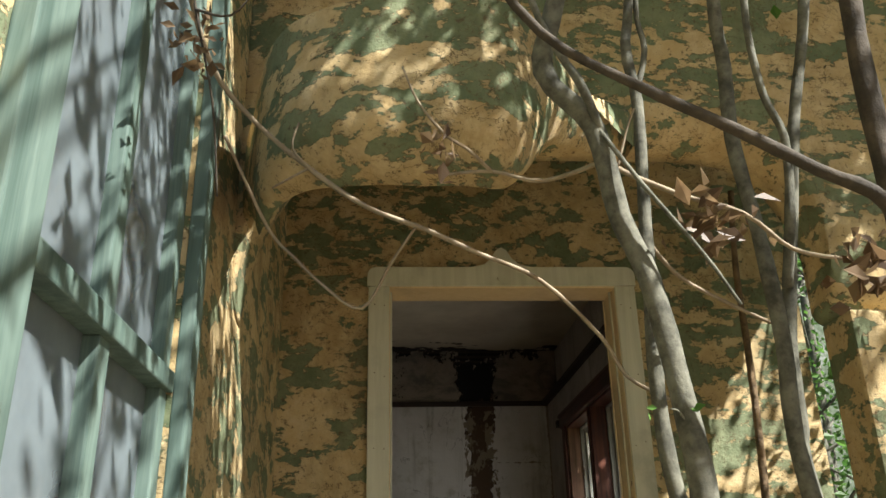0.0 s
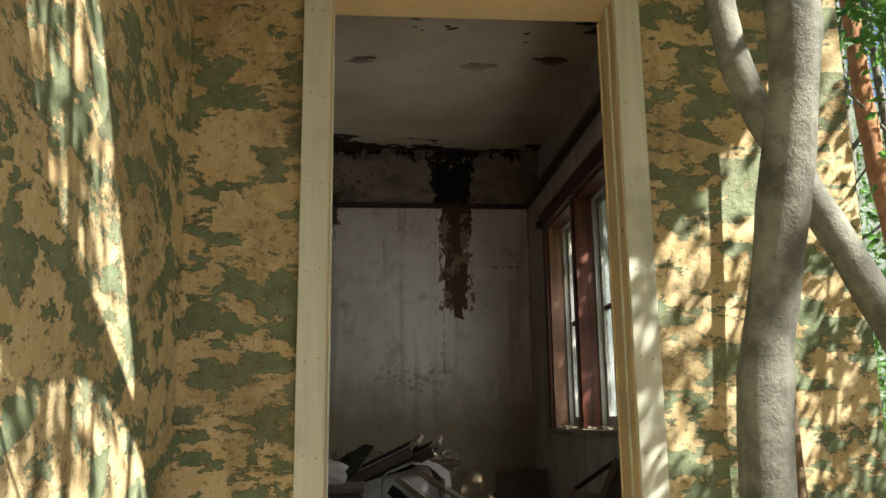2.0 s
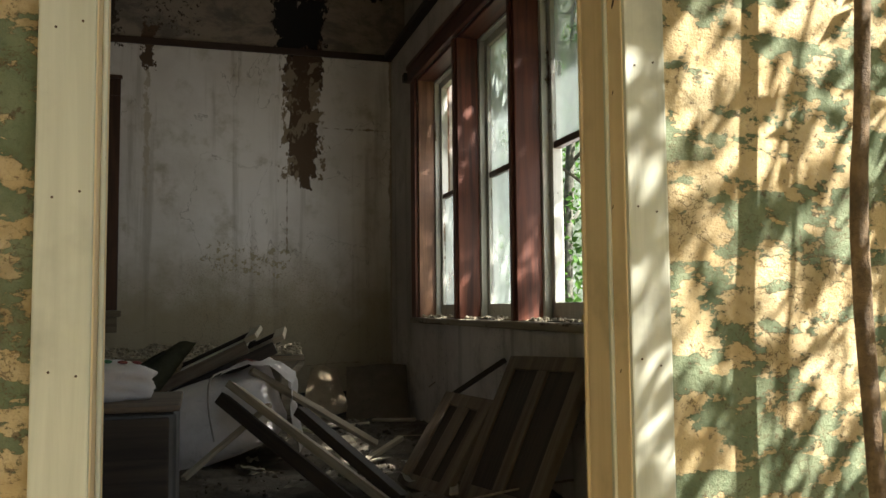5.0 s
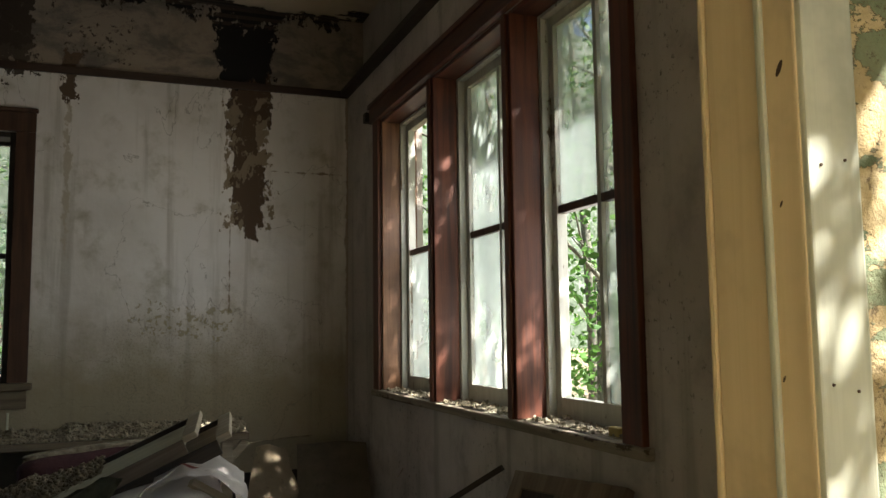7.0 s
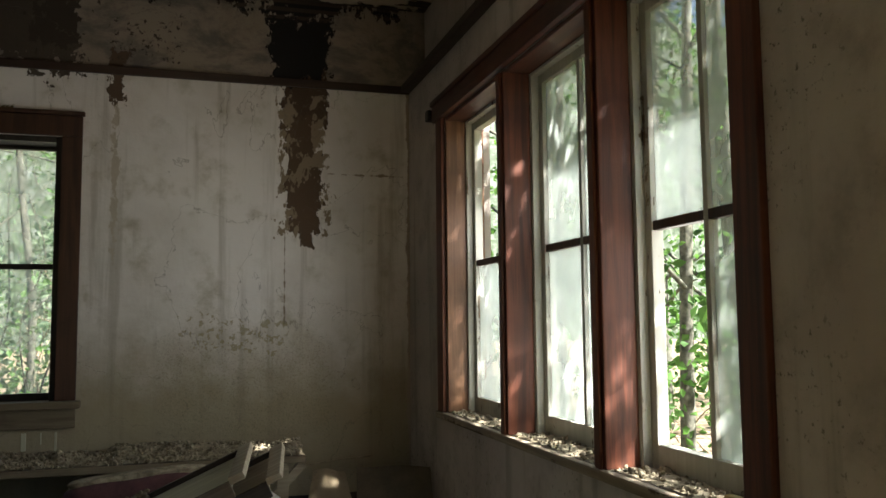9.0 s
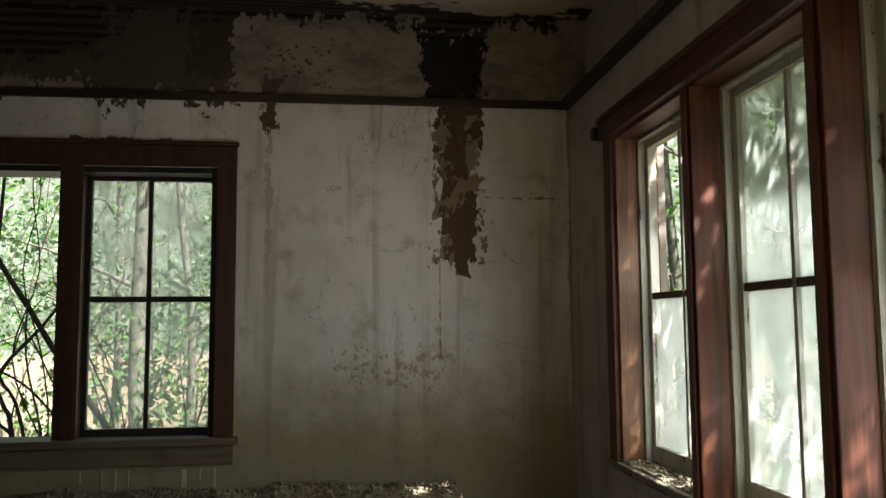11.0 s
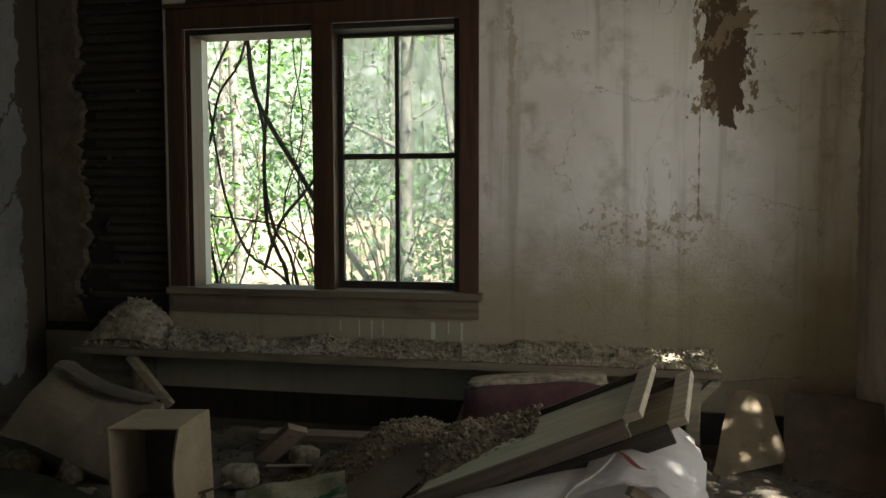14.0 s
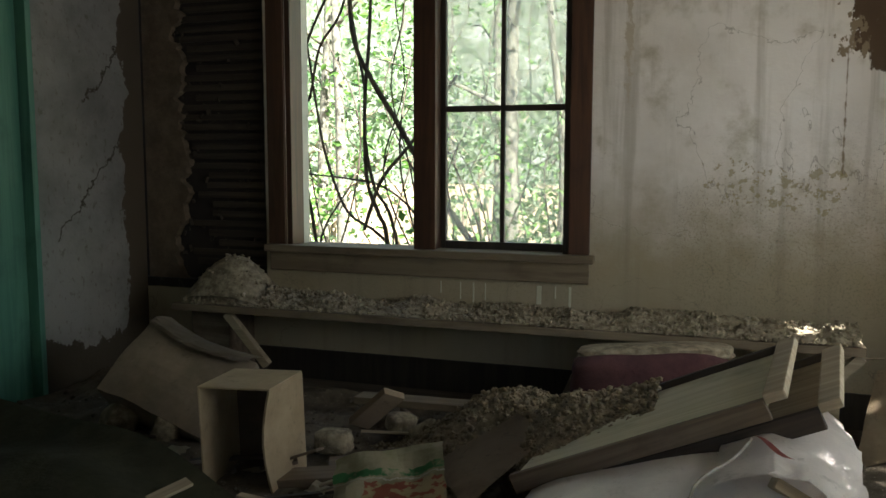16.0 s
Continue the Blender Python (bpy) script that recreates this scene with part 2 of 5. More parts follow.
def dull_material(name, a, b, scale=6.0, rough=0.85, depth=0.006, speck=None):
    m = Mat(name, rough).local()
    c = m.mix(m.ramp(m.noise(scale, 6, 0.65), 0.3, 0.7), a, b)
    c = m.mix(m.math("MULTIPLY", m.ramp(m.noise(scale * 5, 5, 0.7), 0.55, 0.75), 0.5), c, tuple(0.4 * v for v in a))
    if speck:
        c = m.mix(m.ramp(m.noise(scale * 9, 3, 0.5), 0.68, 0.72), c, speck)
    m.colour(c)
    m.bump(m.math("ADD", m.noise(scale * 2, 5, 0.6), m.math("MULTIPLY", m.noise(scale * 14, 4, 0.7), 0.4)), depth, 0.7)
    return m.m


def glass_material(name, dirt, tint, patchy):
    """A clear pane under a film of dust that catches the light."""
    m = bpy.data.materials.new(name)
    m.use_nodes = True
    t = m.node_tree
    t.nodes.clear()
    n = lambda k: t.nodes.new("ShaderNode" + k)
    out, clear, dust, trans, film, mix, gloss, last = n("OutputMaterial"), n("BsdfTransparent"), n("BsdfDiffuse"), n("BsdfTranslucent"), n("MixShader"), n("MixShader"), n("BsdfGlossy"), n("MixShader")
    noise_n, ramp, geo = n("TexNoise"), n("MapRange"), n("NewGeometry")
    noise_n.inputs["Scale"].default_value, noise_n.inputs["Detail"].default_value = 4.0, 6.0
    t.links.new(geo.outputs["Position"], noise_n.inputs["Vector"])
    ramp.inputs["From Min"].default_value, ramp.inputs["From Max"].default_value = 0.25, 0.75
    ramp.inputs["To Min"].default_value, ramp.inputs["To Max"].default_value = max(0.0, dirt - patchy), min(1.0, dirt + patchy)
    t.links.new(noise_n.outputs["Fac"], ramp.inputs["Value"])
    for d in (dust, trans):
        d.inputs["Color"].default_value = (*tint, 1)
    gloss.inputs["Roughness"].default_value = 0.05
    film.inputs[0].default_value = 0.55
    t.links.new(dust.outputs[0], film.inputs[1])
    t.links.new(trans.outputs[0], film.inputs[2])
    t.links.new(ramp.outputs[0], mix.inputs[0])
    t.links.new(clear.outputs[0], mix.inputs[1])
    t.links.new(film.outputs[0], mix.inputs[2])
    last.inputs[0].default_value = 0.05
    t.links.new(mix.outputs[0], last.inputs[1])
    t.links.new(gloss.outputs[0], last.inputs[2])
    t.links.new(last.outputs[0], out.inputs["Surface"])
    return m


def leaf_material(name, a, b):
    m = bpy.data.materials.new(name)
    m.use_nodes = True
    t = m.node_tree
    bs = t.nodes["Principled BSDF"]
    geo, ramp, tr, mx = t.nodes.new("ShaderNodeNewGeometry"), t.nodes.new("ShaderNodeMix"), t.nodes.new("ShaderNodeBsdfTranslucent"), t.nodes.new("ShaderNodeMixShader")
    ramp.data_type = "RGBA"
    ramp.inputs["A"].default_value, ramp.inputs["B"].default_value = (*a, 1), (*b, 1)
    t.links.new(geo.outputs["Random Per Island"], ramp.inputs["Factor"])
    t.links.new(ramp.outputs["Result"], bs.inputs["Base Color"])
    t.links.new(ramp.outputs["Result"], tr.inputs["Color"])
    bs.inputs["Roughness"].default_value = 0.5
    mx.inputs[0].default_value = 0.5
    t.links.new(bs.outputs[0], mx.inputs[1])
    t.links.new(tr.outputs[0], mx.inputs[2])
    t.links.new(mx.outputs[0], t.nodes["Material Output"].inputs["Surface"])
    return m


def backdrop_material():
    """Far sunlit woods and sky between the leaves, painted and glowing by itself."""
    m = Mat("glowing_far_woods", 1.0)
    t = m.t
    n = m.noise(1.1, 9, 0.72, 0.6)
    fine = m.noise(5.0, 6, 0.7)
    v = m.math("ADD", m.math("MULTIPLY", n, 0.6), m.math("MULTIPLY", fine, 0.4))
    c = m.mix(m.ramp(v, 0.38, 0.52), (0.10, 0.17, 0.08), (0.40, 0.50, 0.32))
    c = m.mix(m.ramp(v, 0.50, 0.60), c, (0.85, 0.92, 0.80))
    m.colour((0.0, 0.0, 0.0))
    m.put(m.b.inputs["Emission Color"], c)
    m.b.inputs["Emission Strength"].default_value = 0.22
    return m.m


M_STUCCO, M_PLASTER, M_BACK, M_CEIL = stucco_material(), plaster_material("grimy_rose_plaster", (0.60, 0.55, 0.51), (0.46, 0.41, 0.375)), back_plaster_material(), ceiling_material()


def corner_material():
    """Dirty plaster, toned down for the corner's shade and broken away towards it, with a forked crack."""
    m = Mat("cracked_corner_plaster", 0.88)
    y, z = m.axis("Y"), m.axis("Z")
    # base greys lowered to put the corner's dimness into the plaster
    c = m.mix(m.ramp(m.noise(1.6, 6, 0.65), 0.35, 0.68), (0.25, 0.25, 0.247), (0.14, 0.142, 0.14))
    c = m.mix(m.math("MULTIPLY", m.ramp(m.noise((30, 30, 22), 6, 0.7), 0.56, 0.66), 0.7), c, (0.12, 0.11, 0.09))
    wob = m.noise((5, 5, 4), 8, 0.66)
    jag = m.math("MULTIPLY", m.math("SUBTRACT", m.noise(7, 8, 0.7), 0.5), 0.30)
    for slope, at, y0, y1 in ((1.0, -5.98, 6.75, 7.3), (1.05, -5.86, 6.95, 7.3)):
        d = m.math("ABSOLUTE", m.math("ADD", m.math("SUBTRACT", z, m.math("MULTIPLY", y, slope)), m.math("SUBTRACT", jag, at)))
        inside = m.math("MULTIPLY", m.ramp(y, y0, y0 + 0.02), m.ramp(y, y1, y1 - 0.02))
        c = m.mix(m.math("MULTIPLY", m.ramp(d, 0.013, 0.004), inside), c, (0.05, 0.042, 0.03))
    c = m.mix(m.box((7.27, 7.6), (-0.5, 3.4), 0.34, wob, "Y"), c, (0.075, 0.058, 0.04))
    # darker strip along the floor
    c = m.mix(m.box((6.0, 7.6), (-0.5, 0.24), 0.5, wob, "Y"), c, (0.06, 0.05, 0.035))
    m.colour(c)
    m.bump(m.math("ADD", m.noise(7, 6, 0.65), m.math("MULTIPLY", m.noise(60, 4, 0.7), 0.2)), 0.012, 0.7)
    return m.m


M_CORNER = corner_material()
# for an unseen wall face, kept dark so less light bounces through the room
M_LOWBOUNCE = plaster_material("low_bounce_plaster", (0.22, 0.21, 0.20), (0.14, 0.135, 0.13))
M_SCRATCH = dull_material("brown_scratch_coat", (0.085, 0.065, 0.042), (0.16, 0.12, 0.08), 9, 0.95, 0.02)
M_CASING = wood_material("weathered_white_paint", (0.50, 0.50, 0.38), (0.60, 0.60, 0.47), 0.7, "Z", (0.16, 0.12, 0.07), 0.63)
M_JAMB = wood_material("bare_cream_wood", (0.64, 0.50, 0.29), (0.70, 0.56, 0.34), 0.65, "Z", (0.14, 0.08, 0.04), 0.68)
M_RED = wood_material("red_brown_stained_wood", (0.05, 0.015, 0.008), (0.17, 0.05, 0.024), 0.55, "Z")
M_RED_Y = wood_material("red_brown_stained_rail", (0.045, 0.014, 0.009), (0.12, 0.04, 0.022), 0.4, "Y")
M_TAN = wood_material("worn_tan_brown_wood", (0.12, 0.055, 0.028), (0.28, 0.145, 0.075), 0.5, "Z")
M_BROWN = wood_material("brown_stained_wood", (0.036, 0.017, 0.010), (0.09, 0.041, 0.022), 0.5, "Z")
M_BROWN_X = wood_material("brown_stained_board", (0.08, 0.045, 0.028), (0.15, 0.09, 0.055), 0.6, "X")
M_RAIL = wood_material("dark_picture_rail", (0.022, 0.012, 0.008), (0.05, 0.028, 0.018), 0.5, "X")
M_SASH = wood_material("grey_white_sash_paint", (0.46, 0.46, 0.40), (0.58, 0.58, 0.52), 0.7, "Z", (0.14, 0.10, 0.06), 0.58)
M_DARK = wood_material("blackened_wood", (0.012, 0.010, 0.008), (0.035, 0.028, 0.02), 0.6, "Z")
M_TEAL = wood_material("flaking_teal_paint", (0.06, 0.105, 0.088), (0.15, 0.215, 0.185), 0.7, "Z", (0.10, 0.075, 0.05), 0.62)
M_TEALDOOR = wood_material("old_teal_gloss", (0.05, 0.17, 0.13), (0.09, 0.25, 0.19), 0.5, "Z", (0.03, 0.06, 0.05), 0.66)
M_RUST = dull_material("rusty_orange_bark", (0.20, 0.085, 0.03), (0.36, 0.17, 0.07), 12, 0.9, 0.015)
M_SNAG = dull_material("weathered_dead_stem", (0.10, 0.07, 0.04), (0.24, 0.16, 0.085), 20, 0.95, 0.02)
M_OLDKNOT = dull_material("dark_knot", (0.05, 0.03, 0.015), (0.09, 0.05, 0.025), 40, 0.8, 0.001)
M_INK_YELLOW = dull_material("faded_yellow_print", (0.48, 0.36, 0.10), (0.55, 0.45, 0.18), 20, 0.8, 0.001)
M_SILL = wood_material("dusty_sill", (0.13, 0.10, 0.065), (0.22, 0.18, 0.12), 0.85, "X")
M_SILL_Y = wood_material("dusty_side_sill", (0.20, 0.165, 0.115), (0.36, 0.31, 0.23), 0.85, "Y", (0.10, 0.07, 0.04), 0.55)
M_FLOOR = wood_material("littered_boards", (0.05, 0.04, 0.028), (0.13, 0.105, 0.075), 0.9, "X")
M_GROUND = dull_material("leaf_litter", (0.13, 0.10, 0.065), (0.27, 0.21, 0.13), 8, 0.95, 0.02)
M_LATH = wood_material("old_lath", (0.02, 0.016, 0.012), (0.055, 0.042, 0.03), 0.9, "X")
M_BARK = dull_material("grey_bark", (0.045, 0.046, 0.034), (0.17, 0.17, 0.13), 22, 0.9, 0.004)
M_VINE = dull_material("dark_stem_bark", (0.03, 0.025, 0.018), (0.08, 0.065, 0.045), 14, 0.9, 0.006)
M_TWIG = dull_material("dry_twig", (0.22, 0.17, 0.11), (0.36, 0.30, 0.21), 18, 0.9, 0.004)
M_LEAF = leaf_material("fresh_leaf", (0.05, 0.13, 0.025), (0.12, 0.26, 0.05))
M_PALELEAF = leaf_material("pale_leaf", (0.09, 0.18, 0.08), (0.30, 0.40, 0.25))
M_DRYLEAF = leaf_material("withered_leaf", (0.10, 0.06, 0.03), (0.22, 0.15, 0.08))
M_GLASS = glass_material("dusty_glass", 0.55, (0.48, 0.53, 0.50), 0.32)
M_GLASS_CLEAR = glass_material("clear_glass", 0.30, (0.66, 0.71, 0.67), 0.16)
M_GLASS_OUT = glass_material("grey_glass", 0.66, (0.36, 0.43, 0.46), 0.42)


# ---- builders ----
def bx(bm, x0, x1, y0, y1, z0, z1, m=None):
    v = [bm.verts.new((x, y, z)) for x in (x0, x1) for y in (y0, y1) for z in (z0, z1)]
    for q in ((0, 1, 3, 2), (4, 6, 7, 5), (0, 4, 5, 1), (2, 3, 7, 6), (0, 2, 6, 4), (1, 5, 7, 3)):
        bm.faces.new([v[i] for i in q])
    if m:
        bmesh.ops.transform(bm, matrix=m, verts=v)
    return bm


def solid(*boxes):
    bm = bmesh.new()
    for b in boxes:
        bx(bm, *b)
    return bm


def worn(bm, width=0.004, seg=2):
    bmesh.ops.bevel(bm, geom=bm.edges[:], offset=width, segments=seg, affect="EDGES", profile=0.6, clamp_overlap=True)
    return bm


def part(name, bm, mat, parent=None, label="", smooth=False):
    me = bpy.data.meshes.new(name)
    bmesh.ops.recalc_face_normals(bm, faces=bm.faces[:])
    bm.to_mesh(me)
    bm.free()
    me.materials.append(mat)
    if smooth:
        me.polygons.foreach_set("use_smooth", [True] * len(me.polygons))
    ob = new(name, me)
    if parent:
        ob.parent = parent
    if label:
        ob["label"] = label
    return ob


def thing(name, label, category, m=None, group="", kind=""):
    ob = new(name)
    ob.empty_display_size = 0.1
    if m:
        ob.matrix_world = m
    return tagged(ob, label, category, group, kind)


def setting(name, bm, mat, label, smooth=False):
    return tagged(part(name, bm, mat, smooth=smooth), label, name.split("_")[0], kind="structure")


def tube(bm, pts, r0, r1, sides=7, rough=0.0, rng=random):
    """A tapering stem through the points, smoothed."""
    pts = [Vector(p) for p in pts]
    fine = []
    for i in range(len(pts) - 1):
        a, b = pts[max(i - 1, 0)], pts[i]
        c, d = pts[i + 1], pts[min(i + 2, len(pts) - 1)]
        for k in range(4):
            t = k / 4
            fine.append(0.5 * ((2 * b) + (c - a) * t + (2 * a - 5 * b + 4 * c - d) * t * t + (3 * b - a - 3 * c + d) * t ** 3))
    fine.append(pts[-1])
    rings = []
    for i, p in enumerate(fine):
        d = (fine[min(i + 1, len(fine) - 1)] - fine[max(i - 1, 0)]).normalized()
        u = d.orthogonal().normalized() if i == 0 else (u - d * u.dot(d)).normalized()
        w = d.cross(u)
        r = (r0 + (r1 - r0) * i / (len(fine) - 1)) * (1 + rough * rng.uniform(-1, 1))
        rings.append([bm.verts.new(p + (u * math.cos(a) + w * math.sin(a)) * r) for a in (math.tau * k / sides for k in range(sides))])
    for a, b in zip(rings, rings[1:]):
        for k in range(sides):
            bm.faces.new((a[k], a[(k + 1) % sides], b[(k + 1) % sides], b[k]))
    bm.faces.new(rings[0][::-1])
    bm.faces.new(rings[-1])
    return bm


def leaves(bm, centre, spread, count, size, rng):
    """Folded leaf blades scattered in an uneven clump."""
    for _ in range(count):
        p = Vector(centre) + Vector([rng.gauss(0, s) for s in spread])
        m = Matrix.Translation(p) @ Euler([rng.uniform(0, 6.3) for _ in range(3)]).to_matrix().to_4x4()
        s = size * rng.uniform(0.6, 1.4)
        v = [bm.verts.new(m @ Vector(q)) for q in ((0, 0, 0), (0.3 * s, 0.45 * s, 0.1 * s), (0, s, 0), (-0.3 * s, 0.45 * s, 0.1 * s))]
        bm.faces.new((v[0], v[1], v[2]))
        bm.faces.new((v[0], v[2], v[3]))
    return bm


# ---- the large structure ----
XL, XR, XU, YF, YB, YD, ZC, ZG = -2.87, 1.43, 1.53, 3.27, 7.42, 3.12, 2.97, -0.42
setting("floor", solid((XL - 0.2, XR + 0.3, YD, YB + 0.2, -0.12, 0.0)), M_FLOOR, "dark littered floorboards of a ruined room")
bm = bmesh.new()
bmesh.ops.create_grid(bm, x_segments=60, y_segments=60, size=60, matrix=Matrix.Translation((0, 3, ZG)))
for v in bm.verts:
    d = math.hypot(v.co.x, v.co.y - 3)
    if d > 4:
        v.co.z += 0.15 * noise.noise(v.co * 0.4)
setting("ground", bm, M_GROUND, "forest floor covered with brown leaf litter")
setting("ceiling", solid((XL - 0.2, XU + 0.3, YF, YB + 0.2, ZC, ZC + 0.1)), M_CEIL, "stained ceiling with fallen plaster and bare lath")
# door wall: stucco outside, plaster inside
DX0, DX1, DZ = 0.0, 0.897, 2.05
setting("wall_south", solid((-0.42, DX0 - 0.02, YD, YF - 0.03, ZG, 3.1), (DX1 + 0.02, 1.66, YD, YF - 0.03, ZG, 3.1), (DX0 - 0.02, DX1 + 0.02, YD, YF - 0.03, DZ + 0.02, 3.1), (DX0 - 0.02, DX1 + 0.02, YD, YF - 0.03, ZG, -0.03)), M_STUCCO, "ochre stucco wall with peeling green paint")
setting("wall_south_inside", solid((XL - 0.2, DX0 - 0.02, YF - 0.03, YF, 0, ZC), (DX1 + 0.02, XR, YF - 0.03, YF, 0, ZC), (DX0 - 0.02, DX1 + 0.02, YF - 0.03, YF, DZ + 0.02, ZC)), M_LOWBOUNCE, "unseen plaster inside face of the door wall, darkened to cut bounced light")
setting("wall_south_west", solid((XL - 0.2, -0.62, YD, YF - 0.03, ZG, 3.1)), M_STUCCO, "ochre stucco outer wall")
# far wall with the window opening and the bare lath field
WX0, WX1, WZ0, WZ1 = -1.965, -0.46, 0.70, 2.10
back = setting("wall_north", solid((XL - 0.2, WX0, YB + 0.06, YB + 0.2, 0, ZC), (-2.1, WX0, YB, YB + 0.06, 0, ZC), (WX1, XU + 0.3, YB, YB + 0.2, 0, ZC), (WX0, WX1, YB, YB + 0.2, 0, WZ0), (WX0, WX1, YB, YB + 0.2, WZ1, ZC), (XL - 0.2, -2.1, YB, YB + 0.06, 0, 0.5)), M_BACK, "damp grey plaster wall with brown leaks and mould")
setting("baseboard", worn(solid((XL, XR, YB - 0.018, YB - 0.001, 0.0, 0.16))), M_DARK, "dark stained baseboard under the bench")
# side wall: the lower part stands proud under the picture rail
SY0, SY1, SZ0, SZ1 = 4.32, 6.68, 0.66, 2.14
setting("wall_east", solid((XR, XR + 0.24, YF, SY0, 0, 2.46), (XR, XR + 0.24, SY1, YB, 0, 2.46), (XR, XR + 0.24, SY0, SY1, 0, SZ0), (XR, XR + 0.24, SY0, SY1, SZ1, 2.46), (XU, XR + 0.24, YF, YB, 2.46, ZC)), M_PLASTER, "grimy plaster wall under and round the wide window")
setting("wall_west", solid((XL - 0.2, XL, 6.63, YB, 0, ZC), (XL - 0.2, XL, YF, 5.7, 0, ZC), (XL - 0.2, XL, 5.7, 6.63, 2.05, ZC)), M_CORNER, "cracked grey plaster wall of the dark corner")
west = tagged(new("door_2"), "closed teal-painted door in the dark side wall", "door", kind="structure")
part("door_leaf", worn(solid((XL - 0.1, XL - 0.05, 5.72, 6.61, 0.005, 2.04))), M_TEALDOOR, west)
part("door_jamb", worn(solid((XL - 0.12, XL + 0.01, 6.612, 6.645, 0, 2.05))), M_TEALDOOR, west)
setting("trim_rail_north", worn(solid((XL, XR, YB - 0.02, YB, 2.455, 2.50))), M_RAIL, "dark brown wooden picture rail")
setting("trim_rail_east", worn(solid((XR - 0.055, XU, YF, YB - 0.022, 2.46, 2.50))), M_RAIL, "dark brown wooden picture rail")

# porch: outer wall with a window, drop beam, roof
PX = -0.42
LY0, LY1, LZ0, LZ1 = 0.86, 1.60, 0.45, 2.45
setting("wall_porch", solid((PX - 0.2, PX, -3.0, LY0, ZG, 3.1), (PX - 0.2, PX, LY1, YD, ZG, 3.1), (PX - 0.2, PX, LY0, LY1, ZG, LZ0), (PX - 0.2, PX, LY0, LY1, LZ1, 3.1)), M_STUCCO, "ochre stucco porch wall with peeling green paint")
# overhang out of view, added to keep light off the top of the hood
setting("roof_eave", solid((-3.2, 2.35, 1.2, 2.05, 3.45, 3.53), (-3.2, 2.35, 2.0, 2.05, 3.1, 3.449)), M_BROWN_X, "dark weathered boards of an unseen eave added to shade the hood")
setting("roof_porch", solid((-3.2, 2.35, 2.06, 3.3, 3.1, 3.2), (-3.2, 1.72, 3.3, 7.9, 3.1, 3.2)), M_BROWN_X, "dark weathered boarded roof over the porch")


def beam(name, rows_in, depth, label, top=3.1):
    """A stucco drop beam: plan points with the height of the lower edge, front arris rounded, surface uneven."""
    fine = []
    pts = [Vector(p) for p in rows_in]
    for i in range(len(pts) - 1):
        a, b, c, d = pts[max(i - 1, 0)], pts[i], pts[i + 1], pts[min(i + 2, len(pts) - 1)]
        for k in range(6):
            t = k / 6
            fine.append(0.5 * ((2 * b) + (c - a) * t + (2 * a - 5 * b + 4 * c - d) * t * t + (3 * b - a - 3 * c + d) * t ** 3))
    fine.append(pts[-1])
    bm = bmesh.new()
    rows = []
    for x, y, z in fine:
        ring = [(x, y, z + 0.1 + (top - z - 0.1) * k / 8) for k in range(8, 0, -1)]
        for k in range(6):
            a = math.pi / 2 * k / 5
            ring.append((x, y + 0.12 * (1 - math.cos(a)), z + 0.10 * (1 - math.sin(a))))
        ring += [(x, y + depth, z), (x, y + depth, top)]
        row = []
        for q in ring:
            w = 0.012 * noise.noise(Vector(q) * 5)
            row.append(bm.verts.new((q[0], q[1] + w, q[2] + w)))
        rows.append(row)
    for a, b in zip(rows, rows[1:]):
        for k in range(len(a) - 1):
            bm.faces.new((a[k], a[k + 1], b[k + 1], b[k]))
    bm.faces.new(rows[0])
    bm.faces.new(rows[-1][::-1])
    return setting(name, bm, M_STUCCO, label, smooth=True)


beam("wall_beam", [(PX, 2.08, 1.62), (-0.39, 2.07, 1.80), (-0.33, 2.06, 1.95), (-0.25, 2.06, 2.06), (-0.1, 2.06, 2.13), (0.3, 2.06, 2.145), (0.7, 2.06, 2.145), (0.95, 2.06, 2.14), (1.07, 2.06, 2.09), (1.15, 2.06, 2.0), (1.20, 2.06, 1.88), (1.225, 2.06, 1.75), (1.237, 2.06, 1.62), (1.5, 2.06, 1.62), (1.70, 2.06, 1.62)], 0.16, "ochre stucco porch beam with a curved lower edge")
HOOD = [(-0.40, 2.04, 1.86), (-0.36, 1.90, 1.85), (-0.32, 1.74, 1.74), (-0.285, 1.62, 1.725), (-0.235, 1.53, 1.73), (-0.18, 1.48, 1.735), (-0.108, 1.44, 1.725), (-0.015, 1.42, 1.722), (0.062, 1.42, 1.72), (0.15, 1.41, 1.715), (0.229, 1.42, 1.715), (0.284, 1.46, 1.77), (0.343, 1.55, 1.865), (0.407, 1.65, 1.95), (0.543, 1.85, 2.04), (0.69, 2.04, 2.12)]
setting("wall_pillar", worn(solid((1.237, 1.70, 2.06, 2.22, ZG - 0.05, 1.618)), 0.012), M_STUCCO, "ochre stucco pillar at the porch corner")
beam("wall_hood", HOOD, 0.12, "bulging ochre stucco hood with a rounded lower edge", 2.10)

# ---- door opening ----
door = tagged(new("door_1"), "open doorway with a weathered white casing", "doorway", kind="structure")
part("jamb", worn(solid((DX0 - 0.02, DX0, YD - 0.015, YF, 0, DZ))), M_JAMB, door, "cream painted jamb with knots")
part("jamb", worn(solid((DX1, DX1 + 0.02, YD - 0.015, YF, 0, DZ))), M_JAMB, door, "cream painted jamb with knots")
part("head", worn(solid((DX0 - 0.02, DX1 + 0.02, YD - 0.015, YF, DZ, DZ + 0.02))), M_JAMB, door)
part("door_stop", worn(solid((DX0, DX0 + 0.008, YD + 0.034, YD + 0.046, 0, DZ))), M_CASING, door)
